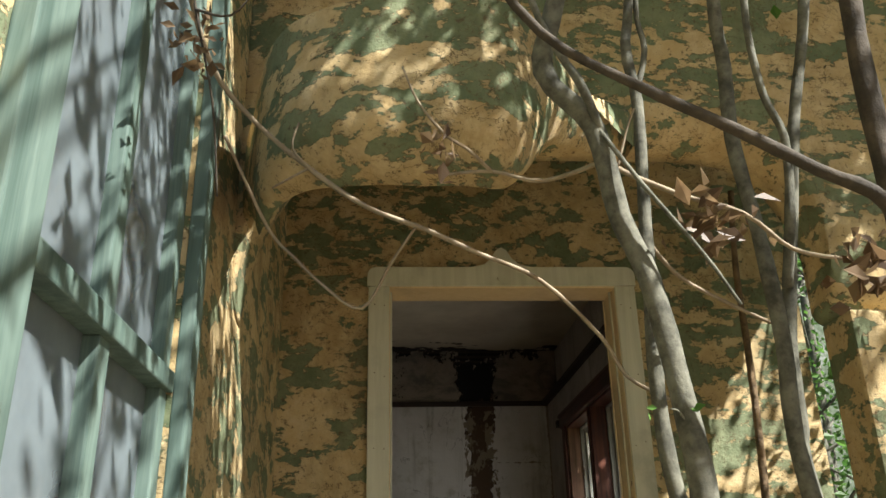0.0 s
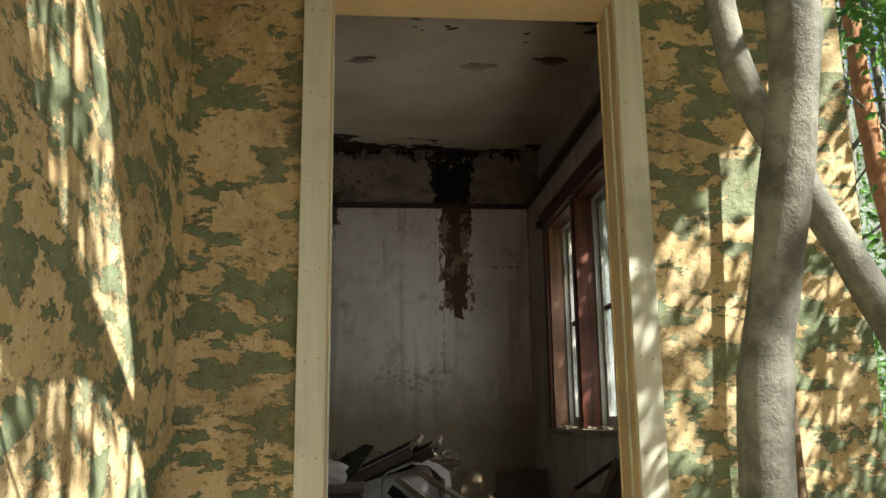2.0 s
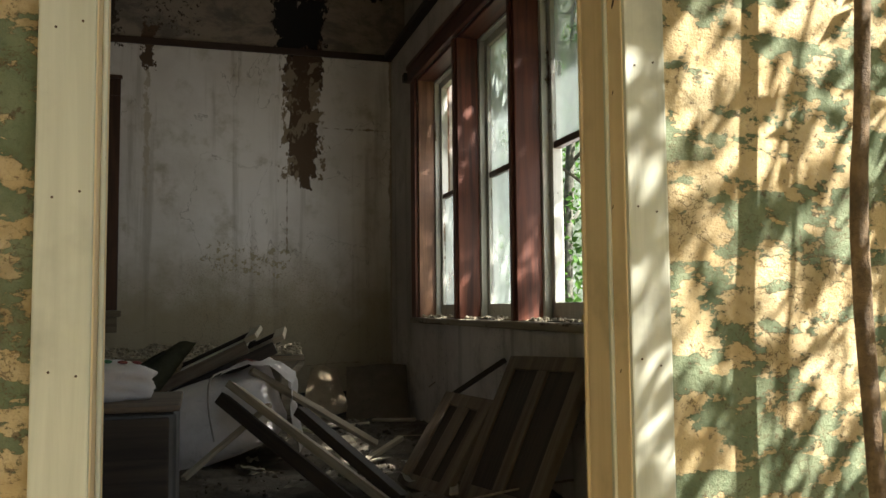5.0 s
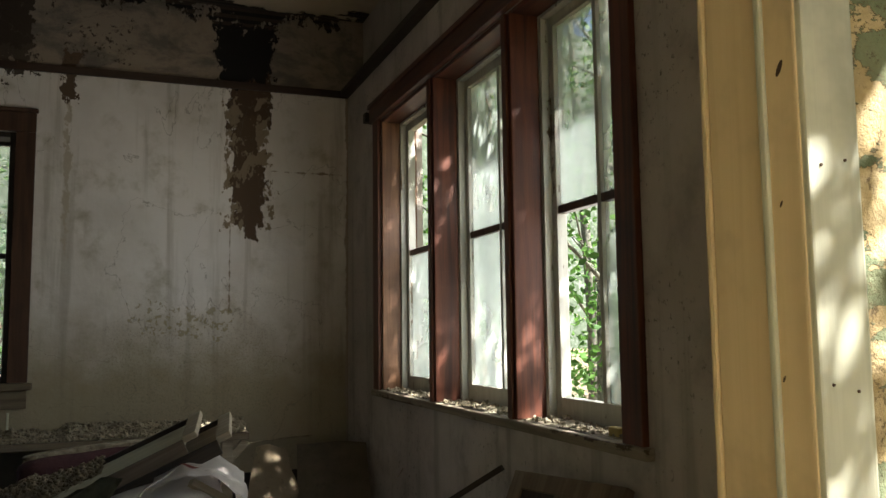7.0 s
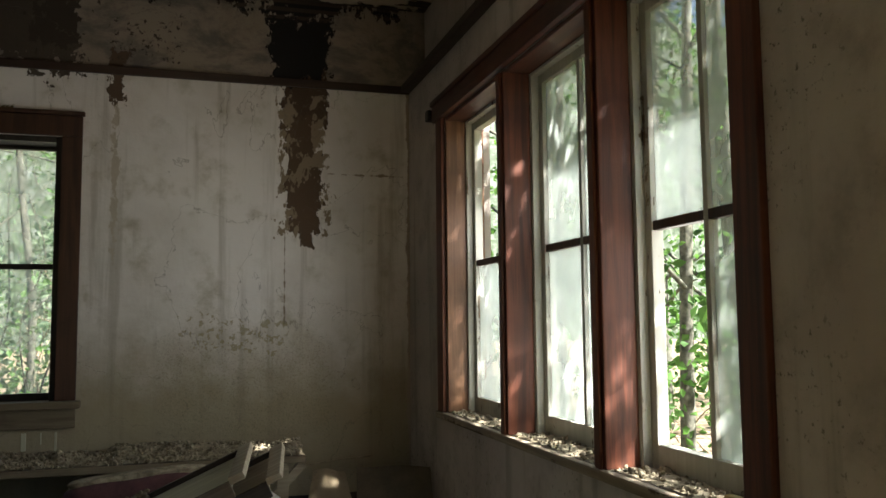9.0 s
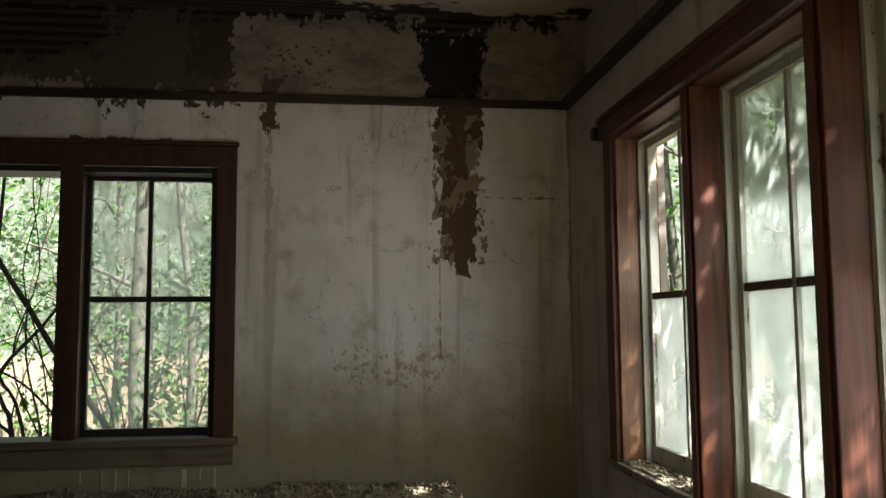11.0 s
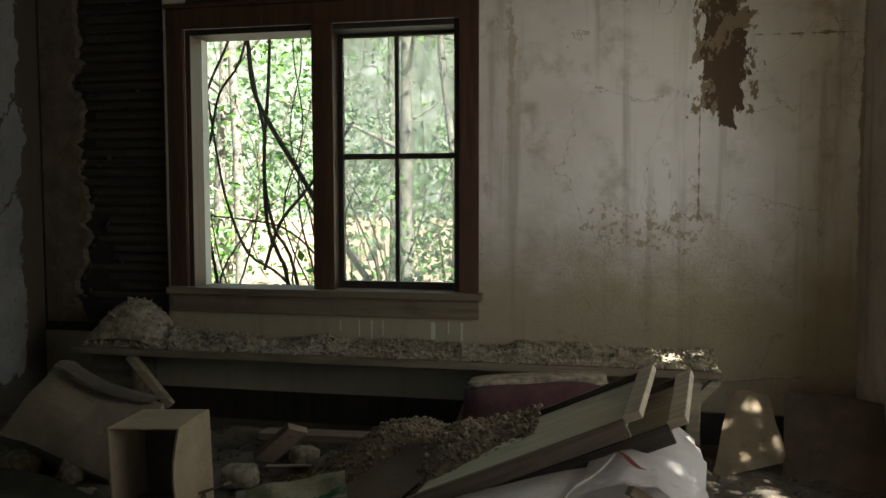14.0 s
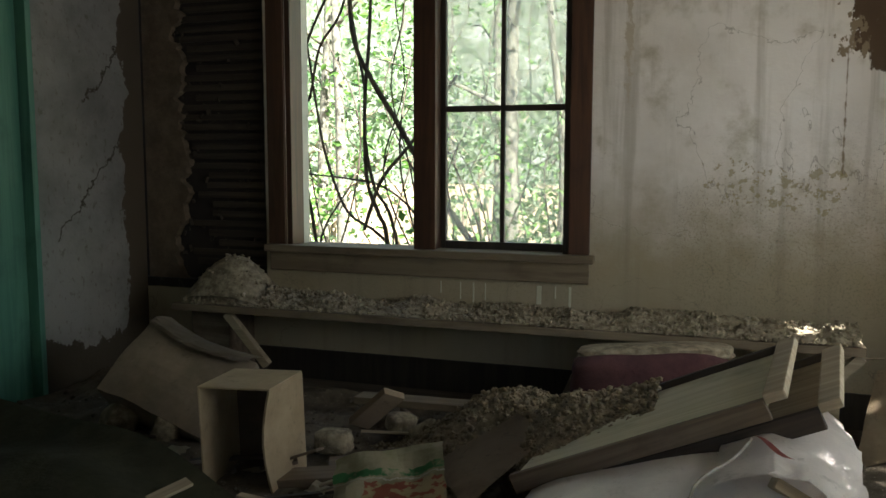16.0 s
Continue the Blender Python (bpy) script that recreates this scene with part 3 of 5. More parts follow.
part("door_stop", worn(solid((DX1 - 0.008, DX1, YD + 0.034, YD + 0.046, 0, DZ))), M_CASING, door)
part("jamb_edge", worn(solid((DX1 - 0.004, DX1 + 0.02, YF + 0.001, YF + 0.012, 0, DZ))), M_JAMB, door)
for z, y in ((1.29, YD + 0.012), (0.905, YD + 0.03), (1.12, YD + 0.02), (0.6, YD + 0.015), (1.62, YD + 0.02)):
    bm = bmesh.new()
    bmesh.ops.create_uvsphere(bm, u_segments=8, v_segments=5, radius=0.007 if z == 1.29 else 0.003, matrix=Matrix.Translation((DX1 - 0.0002, y, z)) @ Matrix.Rotation(0.5, 4, "X") @ Matrix.Diagonal((0.06, 0.6, 1.6, 1)))
    part("knot", bm, M_OLDKNOT, door, "dark knot", smooth=True)
part("casing_side", worn(solid((DX0 - 0.085, DX0 - 0.003, YD - 0.024, YD - 0.001, -0.2, DZ + 0.004))), M_CASING, door)
part("casing_side", worn(solid((DX1 + 0.003, DX1 + 0.085, YD - 0.024, YD - 0.001, -0.2, DZ + 0.004))), M_CASING, door)
part("threshold", worn(solid((DX0 - 0.08, DX1 + 0.08, YD - 0.06, YF, -0.03, 0.004))), M_BROWN_X, door)


def crest():
    """The head board with rounded ends and a small pointed gable in the middle."""
    x0, x1, z0, z1, c = DX0 - 0.09, DX1 + 0.09, DZ + 0.006, 2.135, (DX0 + DX1) / 2
    top = [(x0, z0), (x0, z1 - 0.035)]
    top += [(x0 + 0.035 - 0.035 * math.cos(a), z1 - 0.035 + 0.035 * math.sin(a)) for a in (0.4, 0.8, 1.2, 1.57)]
    top += [(c - 0.12, z1), (c - 0.07, z1 + 0.012), (c - 0.04, z1 + 0.04), (c - 0.02, z1 + 0.075), (c, z1 + 0.085), (c + 0.02, z1 + 0.075), (c + 0.04, z1 + 0.04), (c + 0.07, z1 + 0.012), (c + 0.12, z1)]
    top += [(x1 - 0.035 + 0.035 * math.sin(a), z1 - 0.035 + 0.035 * math.cos(a)) for a in (0.0, 0.4, 0.8, 1.2, 1.57)]
    top += [(x1, z0)]
    bm = bmesh.new()
    f = bm.faces.new([bm.verts.new((x, YD - 0.026, z)) for x, z in top])
    e = bmesh.ops.extrude_face_region(bm, geom=[f])
    bmesh.ops.translate(bm, vec=(0, 0.025, 0), verts=[v for v in e["geom"] if isinstance(v, bmesh.types.BMVert)])
    return bm


for k in range(8):
    for x in (DX0 - 0.06, DX0 - 0.022, DX1 + 0.022, DX1 + 0.06):
        bm = bmesh.new()
        bmesh.ops.create_cone(bm, cap_ends=True, segments=8, radius1=0.0022, radius2=0.0018, depth=0.002, matrix=pose(x, YD - 0.0248, 0.08 + k * 0.27 + 0.01 * math.sin(k * 5 + x * 40), 90, 0, 0))
        part("nail", bm, M_OLDKNOT, door)
part("casing_head", crest(), M_CASING, door, "white head board with a pointed crest")

# ---- far window ----
win = tagged(new("window_1"), "double window with one sash missing and a dark frame", "window", kind="structure")
YC = YB - 0.022
part("casing", worn(solid((-2.065, WX0, YC, YB - 0.001, WZ0 + 0.02, WZ1))), M_BROWN, win)
part("casing", worn(solid((WX1, -0.36, YC, YB - 0.001, WZ0 + 0.02, WZ1))), M_BROWN, win)
part("casing", worn(solid((-2.065, -0.36, YC, YB - 0.001, WZ1 + 0.002, 2.21))), M_BROWN, win)
part("casing_cap", worn(solid((-2.075, -0.35, YC - 0.012, YB - 0.001, 2.212, 2.235)), 0.005), M_BROWN, win)
part("window_sill", worn(solid((-2.075, -0.335, YB - 0.06, YB - 0.001, WZ0 - 0.02, WZ0 + 0.018)), 0.006), M_SILL, win)
part("apron", worn(solid((-2.06, -0.36, YC, YB - 0.001, WZ0 - 0.12, WZ0 - 0.022))), M_SILL, win)
part("jamb", worn(solid((WX0, WX0 + 0.03, YB, YB + 0.13, WZ0, WZ1))), M_BROWN, win)
part("stop_bead", worn(solid((WX0, WX0 + 0.028, YB + 0.131, YB + 0.2, WZ0, WZ1))), M_SASH, win, "grey-white stop bead")
part("jamb", worn(solid((WX1 - 0.03, WX1, YB, YB + 0.2, WZ0, WZ1))), M_DARK, win)
part("mullion", worn(solid((-1.215, -1.152, YC, YB + 0.2, WZ0, WZ1))), M_BROWN, win)
part("mullion_trim", worn(solid((-1.235, -1.12, YC - 0.012, YC - 0.001, WZ0 + 0.02, WZ1))), M_BROWN, win)
part("head", worn(solid((WX0 + 0.03, WX1 - 0.03, YB, YB + 0.2, WZ1 - 0.03, WZ1))), M_DARK, win)
part("bottom", worn(solid((WX0 + 0.03, WX1 - 0.03, YB, YB + 0.22, WZ0, WZ0 + 0.012))), M_SILL, win)
sx0, sx1, sz0, sz1, ys = -1.15, -0.49, 0.712, 2.07, YB + 0.14
sash = part("sash", worn(solid((sx0, -1.125, ys, ys + 0.035, sz0, sz1), (-0.508, sx1, ys, ys + 0.035, sz0, sz1), (-1.125, -0.508, ys, ys + 0.035, 2.05, sz1), (-1.125, -0.508, ys, ys + 0.035, sz0, 0.75)), 0.003), M_DARK, win)
part("muntin", worn(solid((-0.838, -0.816, ys + 0.003, ys + 0.03, 0.75, 2.05)), 0.003), M_DARK, win)
part("muntin", worn(solid((-1.125, -0.838, ys + 0.003, ys + 0.03, 1.405, 1.435)), 0.003), M_DARK, win)
part("muntin", worn(solid((-0.816, -0.508, ys + 0.003, ys + 0.03, 1.405, 1.435)), 0.003), M_DARK, win)
for x0, x1 in ((-1.125, -0.838), (-0.816, -0.508)):
    for z0, z1 in ((0.75, 1.405), (1.435, 2.05)):
        p = part("pane", solid((x0, x1, ys + 0.015, ys + 0.018, z0, z1)), M_GLASS_CLEAR, win)
        p.visible_shadow = False

# ---- side window: three sashes ----
win2 = tagged(new("window_2"), "wide three-sash window with red-brown casing and dusty panes", "window", kind="structure")
XC = XR - 0.022
part("casing", worn(solid((XC, XR - 0.001, SY1, SY1 + 0.10, SZ0, SZ1))), M_RED, win2)
part("casing", worn(solid((XC, XR - 0.001, SY0 - 0.10, SY0, SZ0, SZ1))), M_RED, win2)
part("casing_head", worn(solid((XC - 0.008, XR - 0.001, SY0 - 0.13, SY1 + 0.14, SZ1 + 0.001, SZ1 + 0.11))), M_RED_Y, win2)
part("head_lug", worn(solid((XR - 0.05, XR - 0.001, SY1 + 0.145, SY1 + 0.20, SZ1 + 0.02, SZ1 + 0.075)), 0.005), M_DARK, win2)
part("window_sill", worn(solid((XR - 0.03, XR + 0.23, SY0 - 0.12, SY1 + 0.12, SZ0 - 0.035, SZ0 - 0.001)), 0.008), M_SILL_Y, win2)
part("jamb", worn(solid((XR, XR + 0.20, SY1 - 0.02, SY1 - 0.001, SZ0, SZ1))), M_TAN, win2)
part("jamb", worn(solid((XR, XR + 0.20, SY0 + 0.001, SY0 + 0.02, SZ0, SZ1))), M_RED, win2)
part("head", worn(solid((XR, XR + 0.20, SY0 + 0.02, SY1 - 0.02, SZ1 - 0.02, SZ1 - 0.001))), M_RED_Y, win2)
XG = XR + 0.135
UNIT = [(SY0 + 0.02, 4.985), (5.065, 5.80), (5.885, SY1 - 0.02)]
for a, b in ((4.985, 5.065), (5.80, 5.885)):
    part("mullion", worn(solid((XR - 0.016, XR + 0.10, a, b, SZ0, SZ1 - 0.02)), 0.005), M_RED, win2)
    part("mullion_trim", worn(solid((XR - 0.028, XR - 0.017, a + 0.016, b - 0.03, SZ0, SZ1 - 0.02)), 0.004), M_RED, win2)
    part("mullion_core", worn(solid((XR + 0.101, XR + 0.2, a, b, SZ0, SZ1 - 0.02))), M_SASH, win2)
for a, b in UNIT:
    x0, x1 = XG, XG + 0.04
    z0, z1 = SZ0, SZ1 - 0.02
    st = 0.045
    part("liner", worn(solid((XR + 0.102, x0 - 0.001, a, a + 0.014, z0, z1)), 0.003), M_SASH, win2)
    part("liner", worn(solid((XR + 0.102, x0 - 0.001, b - 0.014, b, z0, z1)), 0.003), M_SASH, win2)
    part("liner", worn(solid((XR + 0.102, x0 - 0.001, a + 0.014, b - 0.014, z1 - 0.014, z1)), 0.003), M_SASH, win2)
    sash = part("sash", worn(solid((x0, x1, a, a + st, z0, z1), (x0, x1, b - st, b, z0, z1), (x0, x1, a + st, b - st, z1 - 0.05, z1), (x0, x1, a + st, b - st, z0, z0 + 0.075)), 0.003), M_SASH, win2, "grey-white flaking sash")
    mid, zm = (a + b) / 2, 1.395
    part("muntin", worn(solid((x0 + 0.004, x1 - 0.004, mid - 0.011, mid + 0.011, z0 + 0.075, z1 - 0.05)), 0.003), M_SASH, sash)
    part("muntin", worn(solid((x0 + 0.004, x1 - 0.004, a + st, mid - 0.011, zm - 0.015, zm + 0.015)), 0.003), M_BROWN, sash)
    part("muntin", worn(solid((x0 + 0.004, x1 - 0.004, mid + 0.011, b - st, zm - 0.015, zm + 0.015)), 0.003), M_BROWN, sash)
    for p0, p1 in ((a + st, mid - 0.011), (mid + 0.011, b - st)):
        for q0, q1 in ((z0 + 0.075, zm - 0.015), (zm + 0.015, z1 - 0.05)):
            if (a < 5 and q1 < 1.5 and p1 > 4.7) or (a > 5.8 and q0 > 1.3 and p1 > 6.4):
                continue
            part("pane", solid((x0 + 0.018, x0 + 0.021, p0, p1, q0, q1)), M_GLASS, sash).visible_shadow = False
part("head_trim", worn(solid((XR - 0.040, XR - 0.031, SY0 - 0.13, SY1 + 0.14, SZ1 + 0.085, SZ1 + 0.112)), 0.003), M_RED_Y, win2)
part("debris", worn(solid((XR + 0.02, XR + 0.05, 4.40, 4.46, SZ0, SZ0 + 0.03)), 0.01), M_INK_YELLOW, win2, "yellow scrap on the sill")

for x, z0, w in ((-0.997, 0.476, 0.003), (-0.93, 0.437, 0.004), (-0.869, 0.475, 0.003), (-0.60, 0.47, 0.012), (-0.45, 0.46, 0.006), (-0.52, 0.50, 0.003), (-1.10, 0.50, 0.003)):
    part("paint_drip", worn(solid((x - w, x + w, YB - 0.004, YB - 0.0005, z0, 0.56)), 0.001, 1), M_CASING, back, "pale run of paint")

# ---- bare lath where the plaster has fallen ----
rng = random.Random(9)
for i in range(46):
    z = 0.53 + i * 0.053
    if z > 2.93:
        break
    x0 = -2.66 + rng.uniform(-0.05, 0.14) + (0.12 if z < 1.1 else 0)
    part("lath", worn(solid((x0, -2.085, YB + 0.045 + rng.uniform(-0.006, 0.004), YB + 0.055, z, z + 0.034)), 0.002, 1), M_LATH, back)
bm = bmesh.new()
for i in range(110):
    z, x = rng.uniform(0.55, 1.9), -2.85 + abs(rng.gauss(0, 0.22))
    s = rng.uniform(0.006, 0.018)
    m = Matrix.Translation((min(x, -2.15), YB + 0.045, z)) @ Euler([rng.uniform(0, 3) for _ in range(3)]).to_matrix().to_4x4()
    bx(bm, -s, s, -s * 0.5, s * 0.5, -s * 0.6, s * 0.6, m)
tagged(part("plaster_keys", bm, M_LATH, back), kind="stuff")
# ragged plaster left in the corner
bm = bmesh.new()
prev = None
for k in range(161):
    z = 0.5 + (ZC - 0.5) * k / 160
    e = -2.64 + 0.10 * noise.noise(Vector((0, 3, z * 2.3))) + 0.06 * noise.noise(Vector((0, 9, z * 9))) + 0.035 * noise.noise(Vector((0, 5, z * 31)))
    row = [bm.verts.new(p) for p in ((XL, YB + 0.02, z), (e, YB + 0.02, z), (e + 0.01, YB + 0.055, z))]
    if prev:
        for a in range(2):
            bm.faces.new((prev[a], prev[a + 1], row[a + 1], row[a]))
    prev = row
part("plaster_edge", bm, M_SCRATCH, back, "ragged edge of broken plaster")


# ---- porch window ----
win3 = tagged(new("window_3"), "porch window with flaking teal frame and grey panes", "window", kind="structure")
part("frame", worn(solid((PX, PX + 0.03, LY0 - 0.10, LY0, LZ0, LZ1))), M_TEAL, win3)
part("frame", worn(solid((PX, PX + 0.03, LY1, LY1 + 0.06, LZ0, LZ1))), M_TEAL, win3)
part("frame", worn(solid((PX, PX + 0.03, LY0 - 0.1, LY1 + 0.06, LZ1, LZ1 + 0.1))), M_TEAL, win3)
part("window_sill", worn(solid((PX - 0.1, PX + 0.05, LY0 - 0.12, LY1 + 0.08, LZ0 - 0.04, LZ0))), M_TEAL, win3)
part("meeting_rail", worn(solid((PX - 0.06, PX + 0.002, LY0, LY1, 1.30, 1.34))), M_TEAL, win3)
for z0, z1 in ((LZ0, 1.30), (1.34, LZ1)):
    part("mullion", worn(solid((PX - 0.06, PX - 0.01, 1.20, 1.25, z0, z1))), M_TEAL, win3)
    part("stile", worn(solid((PX - 0.06, PX - 0.01, LY0, LY0 + 0.05, z0, z1))), M_TEAL, win3)
    part("stile", worn(solid((PX - 0.06, PX - 0.01, LY1 - 0.05, LY1, z0, z1))), M_TEAL, win3)
    part("pane", solid((PX - 0.04, PX - 0.036, LY0 + 0.05, 1.2, z0, z1)), M_GLASS_OUT, win3)
    part("pane", solid((PX - 0.04, PX - 0.036, 1.25, LY1 - 0.05, z0, z1)), M_GLASS_OUT, win3)
setting("wall_porch_back", solid((PX - 0.6, PX - 0.5, LY0 - 0.4, LY1 + 0.4, ZG, 3.1)), M_PLASTER, "dim plaster wall behind the porch window")

# ---- outside: woods ----
far_mat = backdrop_material()
tagged(part("backdrop", solid((-70, 60, 58, 58.1, -4, 24)), far_mat), "backdrop of far woods that glows by itself", "backdrop", kind="structure")
tagged(part("backdrop", solid((58, 58.1, -40, 58, -4, 24)), far_mat), "backdrop of far woods that glows by itself", "backdrop", kind="structure")


def stem_thing(name, label, category, stems, mat, crown=(), leaf=None, size=0.05, seed=1, group=""):
    """A sapling or vine: each stem is a part, leaf clumps one crown part."""
    r = random.Random(seed)
    base = Vector(stems[0][0][0])
    ob = thing(name, label, category, Matrix.Translation(base), group)
    for n, (pts, r0, r1) in enumerate(stems):
        bm = bmesh.new()
        tube(bm, [Vector(p) - base for p in pts], r0, r1, 9 if r0 > 0.012 else 6, 0.07, r)
        part("trunk" if n == 0 else "branch", bm, mat, ob, smooth=True)
    if crown:
        bm = bmesh.new()
        for c, spread, count in crown:
            leaves(bm, Vector(c) - base, spread, count, size, r)
        part("crown", bm, leaf, ob)
    return ob


G0 = ZG - 0.05
# saplings beside the porch
stem_thing("sapling", "crooked grey-barked sapling leaning beside the porch", "tree", [
    ([(0.45, 1.36, G0), (0.45, 1.36, 0.3), (0.455, 1.36, 0.70), (0.475, 1.35, 0.85), (0.488, 1.31, 1.04), (0.47, 1.30, 1.22), (0.44, 1.30, 1.42), (0.40, 1.30, 1.54), (0.37, 1.30, 1.72), (0.285, 1.30, 1.84), (0.32, 1.28, 2.01), (0.42, 1.2, 2.5), (0.5, 1.1, 3.0)], 0.023, 0.018),
    ([(0.385, 1.295, 1.70), (0.34, 1.25, 1.78), (0.31, 1.25, 1.84), (0.26, 1.25, 1.97), (0.18, 1.2, 2.3)], 0.009, 0.006),
    # crown clumps out of view, added towards the sun to shade the hood
    ([(0.37, 1.29, 1.72), (0.43, 1.25, 1.58), (0.52, 1.25, 1.45), (0.57, 1.25, 1.36)], 0.005, 0.003)], M_BARK, [((0.6, 0.98, 2.7), (0.18, 0.14, 0.12), 26), ((0.85, 0.85, 2.95), (0.22, 0.15, 0.14), 30), ((1.1, 0.7, 3.1), (0.22, 0.16, 0.14), 30), ((1.25, 0.9, 3.0), (0.2, 0.15, 0.14), 22)], M_LEAF, 0.06, 11, "saplings beside the porch")
stem_thing("sapling", "slender grey sapling with a kinked stem", "tree", [
    ([(0.90, 1.42, G0), (0.78, 1.42, 0.35), (0.66, 1.42, 0.70), (0.58, 1.42, 0.87), (0.52, 1.42, 0.98), (0.482, 1.42, 1.08), (0.47, 1.42, 1.25), (0.48, 1.42, 1.48), (0.49, 1.42, 1.66), (0.50, 1.42, 1.85), (0.49, 1.42, 1.98), (0.51, 1.42, 2.11), (0.55, 1.3, 2.6), (0.6, 1.2, 3.0)], 0.019, 0.009),
    ([(0.495, 1.42, 1.86), (0.53, 1.42, 1.98), (0.525, 1.42, 2.11), (0.57, 1.35, 2.4)], 0.007, 0.005)], M_BARK, [((0.6, 1.2, 3.1), (0.25, 0.25, 0.2), 110)], M_LEAF, 0.035, 12, "saplings beside the porch")
stem_thing("sapling", "grey-barked sapling forking above the beam", "tree", [
    ([(1.05, 1.5, G0), (0.88, 1.46, 0.5), (0.73, 1.45, 1.07), (0.73, 1.45, 1.36), (0.72, 1.45, 1.57), (0.70, 1.45, 1.78), (0.71, 1.45, 1.96), (0.70, 1.42, 2.14), (0.72, 1.3, 2.7), (0.75, 1.2, 3.2)], 0.017, 0.013),
    ([(0.815, 1.56, 1.5), (0.82, 1.5, 1.64), (0.84, 1.5, 1.82), (0.81, 1.5, 1.94), (0.80, 1.48, 2.18), (0.84, 1.4, 2.6)], 0.011, 0.008)], M_BARK, [((0.75, 1.15, 3.3), (0.3, 0.3, 0.2), 150)], M_LEAF, 0.035, 13, "saplings beside the porch")
stem_thing("sapling", "straight grey sapling rising past the beam", "tree", [
    ([(1.12, 1.62, G0), (0.93, 1.6, 0.5), (0.80, 1.58, 1.08), (0.80, 1.58, 1.24), (0.81, 1.58, 1.4), (0.86, 1.58, 1.65), (0.92, 1.58, 1.93), (0.99, 1.55, 2.25), (1.1, 1.5, 3.0)], 0.019, 0.012)], M_BARK, [((1.1, 1.5, 3.1), (0.3, 0.3, 0.2), 130)], M_LEAF, 0.035, 14, "saplings beside the porch")
stem_thing("sapling", "dark-stemmed sapling with a long crossing bough", "tree", [
    ([(1.2, 1.3, G0), (1.05, 1.3, 0.6), (0.91, 1.3, 1.2), (0.91, 1.3, 1.5), (0.91, 1.3, 1.76), (0.91, 1.28, 2.02), (0.93, 1.2, 2.7), (1.0, 1.1, 3.2)], 0.027, 0.018),
    ([(0.91, 1.29, 1.40), (0.76, 1.1, 1.47), (0.66, 1.1, 1.53), (0.54, 1.1, 1.60), (0.39, 1.1, 1.68), (0.24, 1.1, 1.78), (0.1, 1.05, 1.95)], 0.013, 0.007)], M_VINE, [((1.0, 1.05, 3.2), (0.3, 0.3, 0.2), 150)], M_LEAF, 0.035, 15, "saplings beside the porch")
stem_thing("forest_tree", "leaning trunk with rusty orange bark beyond the porch", "tree", [
    ([(4.9, 5.9, G0), (4.18, 6.05, 0.0), (3.83, 6.05, 1.3), (3.74, 6.05, 1.93), (3.65, 6.05, 2.6), (3.61, 6.05, 3.36), (3.55, 6.0, 5.2)], 0.092, 0.06)], M_RUST, [((3.5, 5.6, 5.4), (0.6, 0.6, 0.4), 220)], M_LEAF, 0.07, 16)
stem_thing("dead_stem", "rough brown dead stem standing against the wall", "plant", [
    ([(1.36, 2.97, G0), (1.31, 2.99, 0.7), (1.33, 2.99, 1.12), (1.35, 2.99, 1.47), (1.36, 2.99, 1.76), (1.36, 2.98, 2.08), (1.37, 2.93, 2.4)], 0.017, 0.011)], M_SNAG, seed=17)
stem_thing("leaf_sprig", "small fresh green leaf sprig on a sapling stem", "plant", [([(0.475, 1.30, 1.17), (0.45, 1.27, 1.19), (0.43, 1.25, 1.19)], 0.002, 0.001)], M_BARK, [((0.45, 1.26, 1.19), (0.02, 0.01, 0.004), 5)], M_LEAF, 0.022, 22)
# bare twigs across the opening
stem_thing("climbing_vine", "pale bare vine hanging across the porch opening", "plant", [
    ([(-0.40, 1.3, 2.05), (-0.36, 1.42, 1.92), (-0.28, 1.5, 1.84), (-0.16, 1.5, 1.73), (-0.05, 1.5, 1.65), (0.07, 1.5, 1.60), (0.17, 1.52, 1.56), (0.31, 1.6, 1.53), (0.45, 1.7, 1.44), (0.50, 1.7, 1.35), (0.55, 1.6, 1.28)], 0.006, 0.004),
    ([(-0.33, 1.45, 1.78), (-0.26, 1.6, 1.65), (-0.20, 1.6, 1.58), (-0.14, 1.6, 1.52), (-0.06, 1.6, 1.47), (0.0, 1.57, 1.56), (0.05, 1.5, 1.61)], 0.004, 0.003),
    ([(-0.16, 1.5, 1.73), (-0.2, 1.48, 1.77), (-0.19, 1.48, 1.83)], 0.003, 0.002),
    ([(-0.17, 1.5, 1.735), (-0.24, 1.5, 1.69)], 0.003, 0.002)], M_TWIG, [((-0.38, 1.36, 1.95), (0.02, 0.03, 0.04), 26)], M_DRYLEAF, 0.035, 18)
stem_thing("twig", "dry bare twig with curled brown leaves", "plant", [
    ([(0.39, 1.29, 1.65), (0.29, 1.4, 1.66), (0.19, 1.4, 1.68), (0.09, 1.4, 1.67)], 0.005, 0.003),
    ([(0.19, 1.4, 1.68), (0.14, 1.35, 1.70), (0.10, 1.35, 1.73), (0.05, 1.35, 1.80), (0.02, 1.35, 1.88)], 0.004, 0.002)], M_TWIG, [((0.09, 1.33, 1.68), (0.012, 0.02, 0.03), 16)], M_DRYLEAF, 0.035, 19)
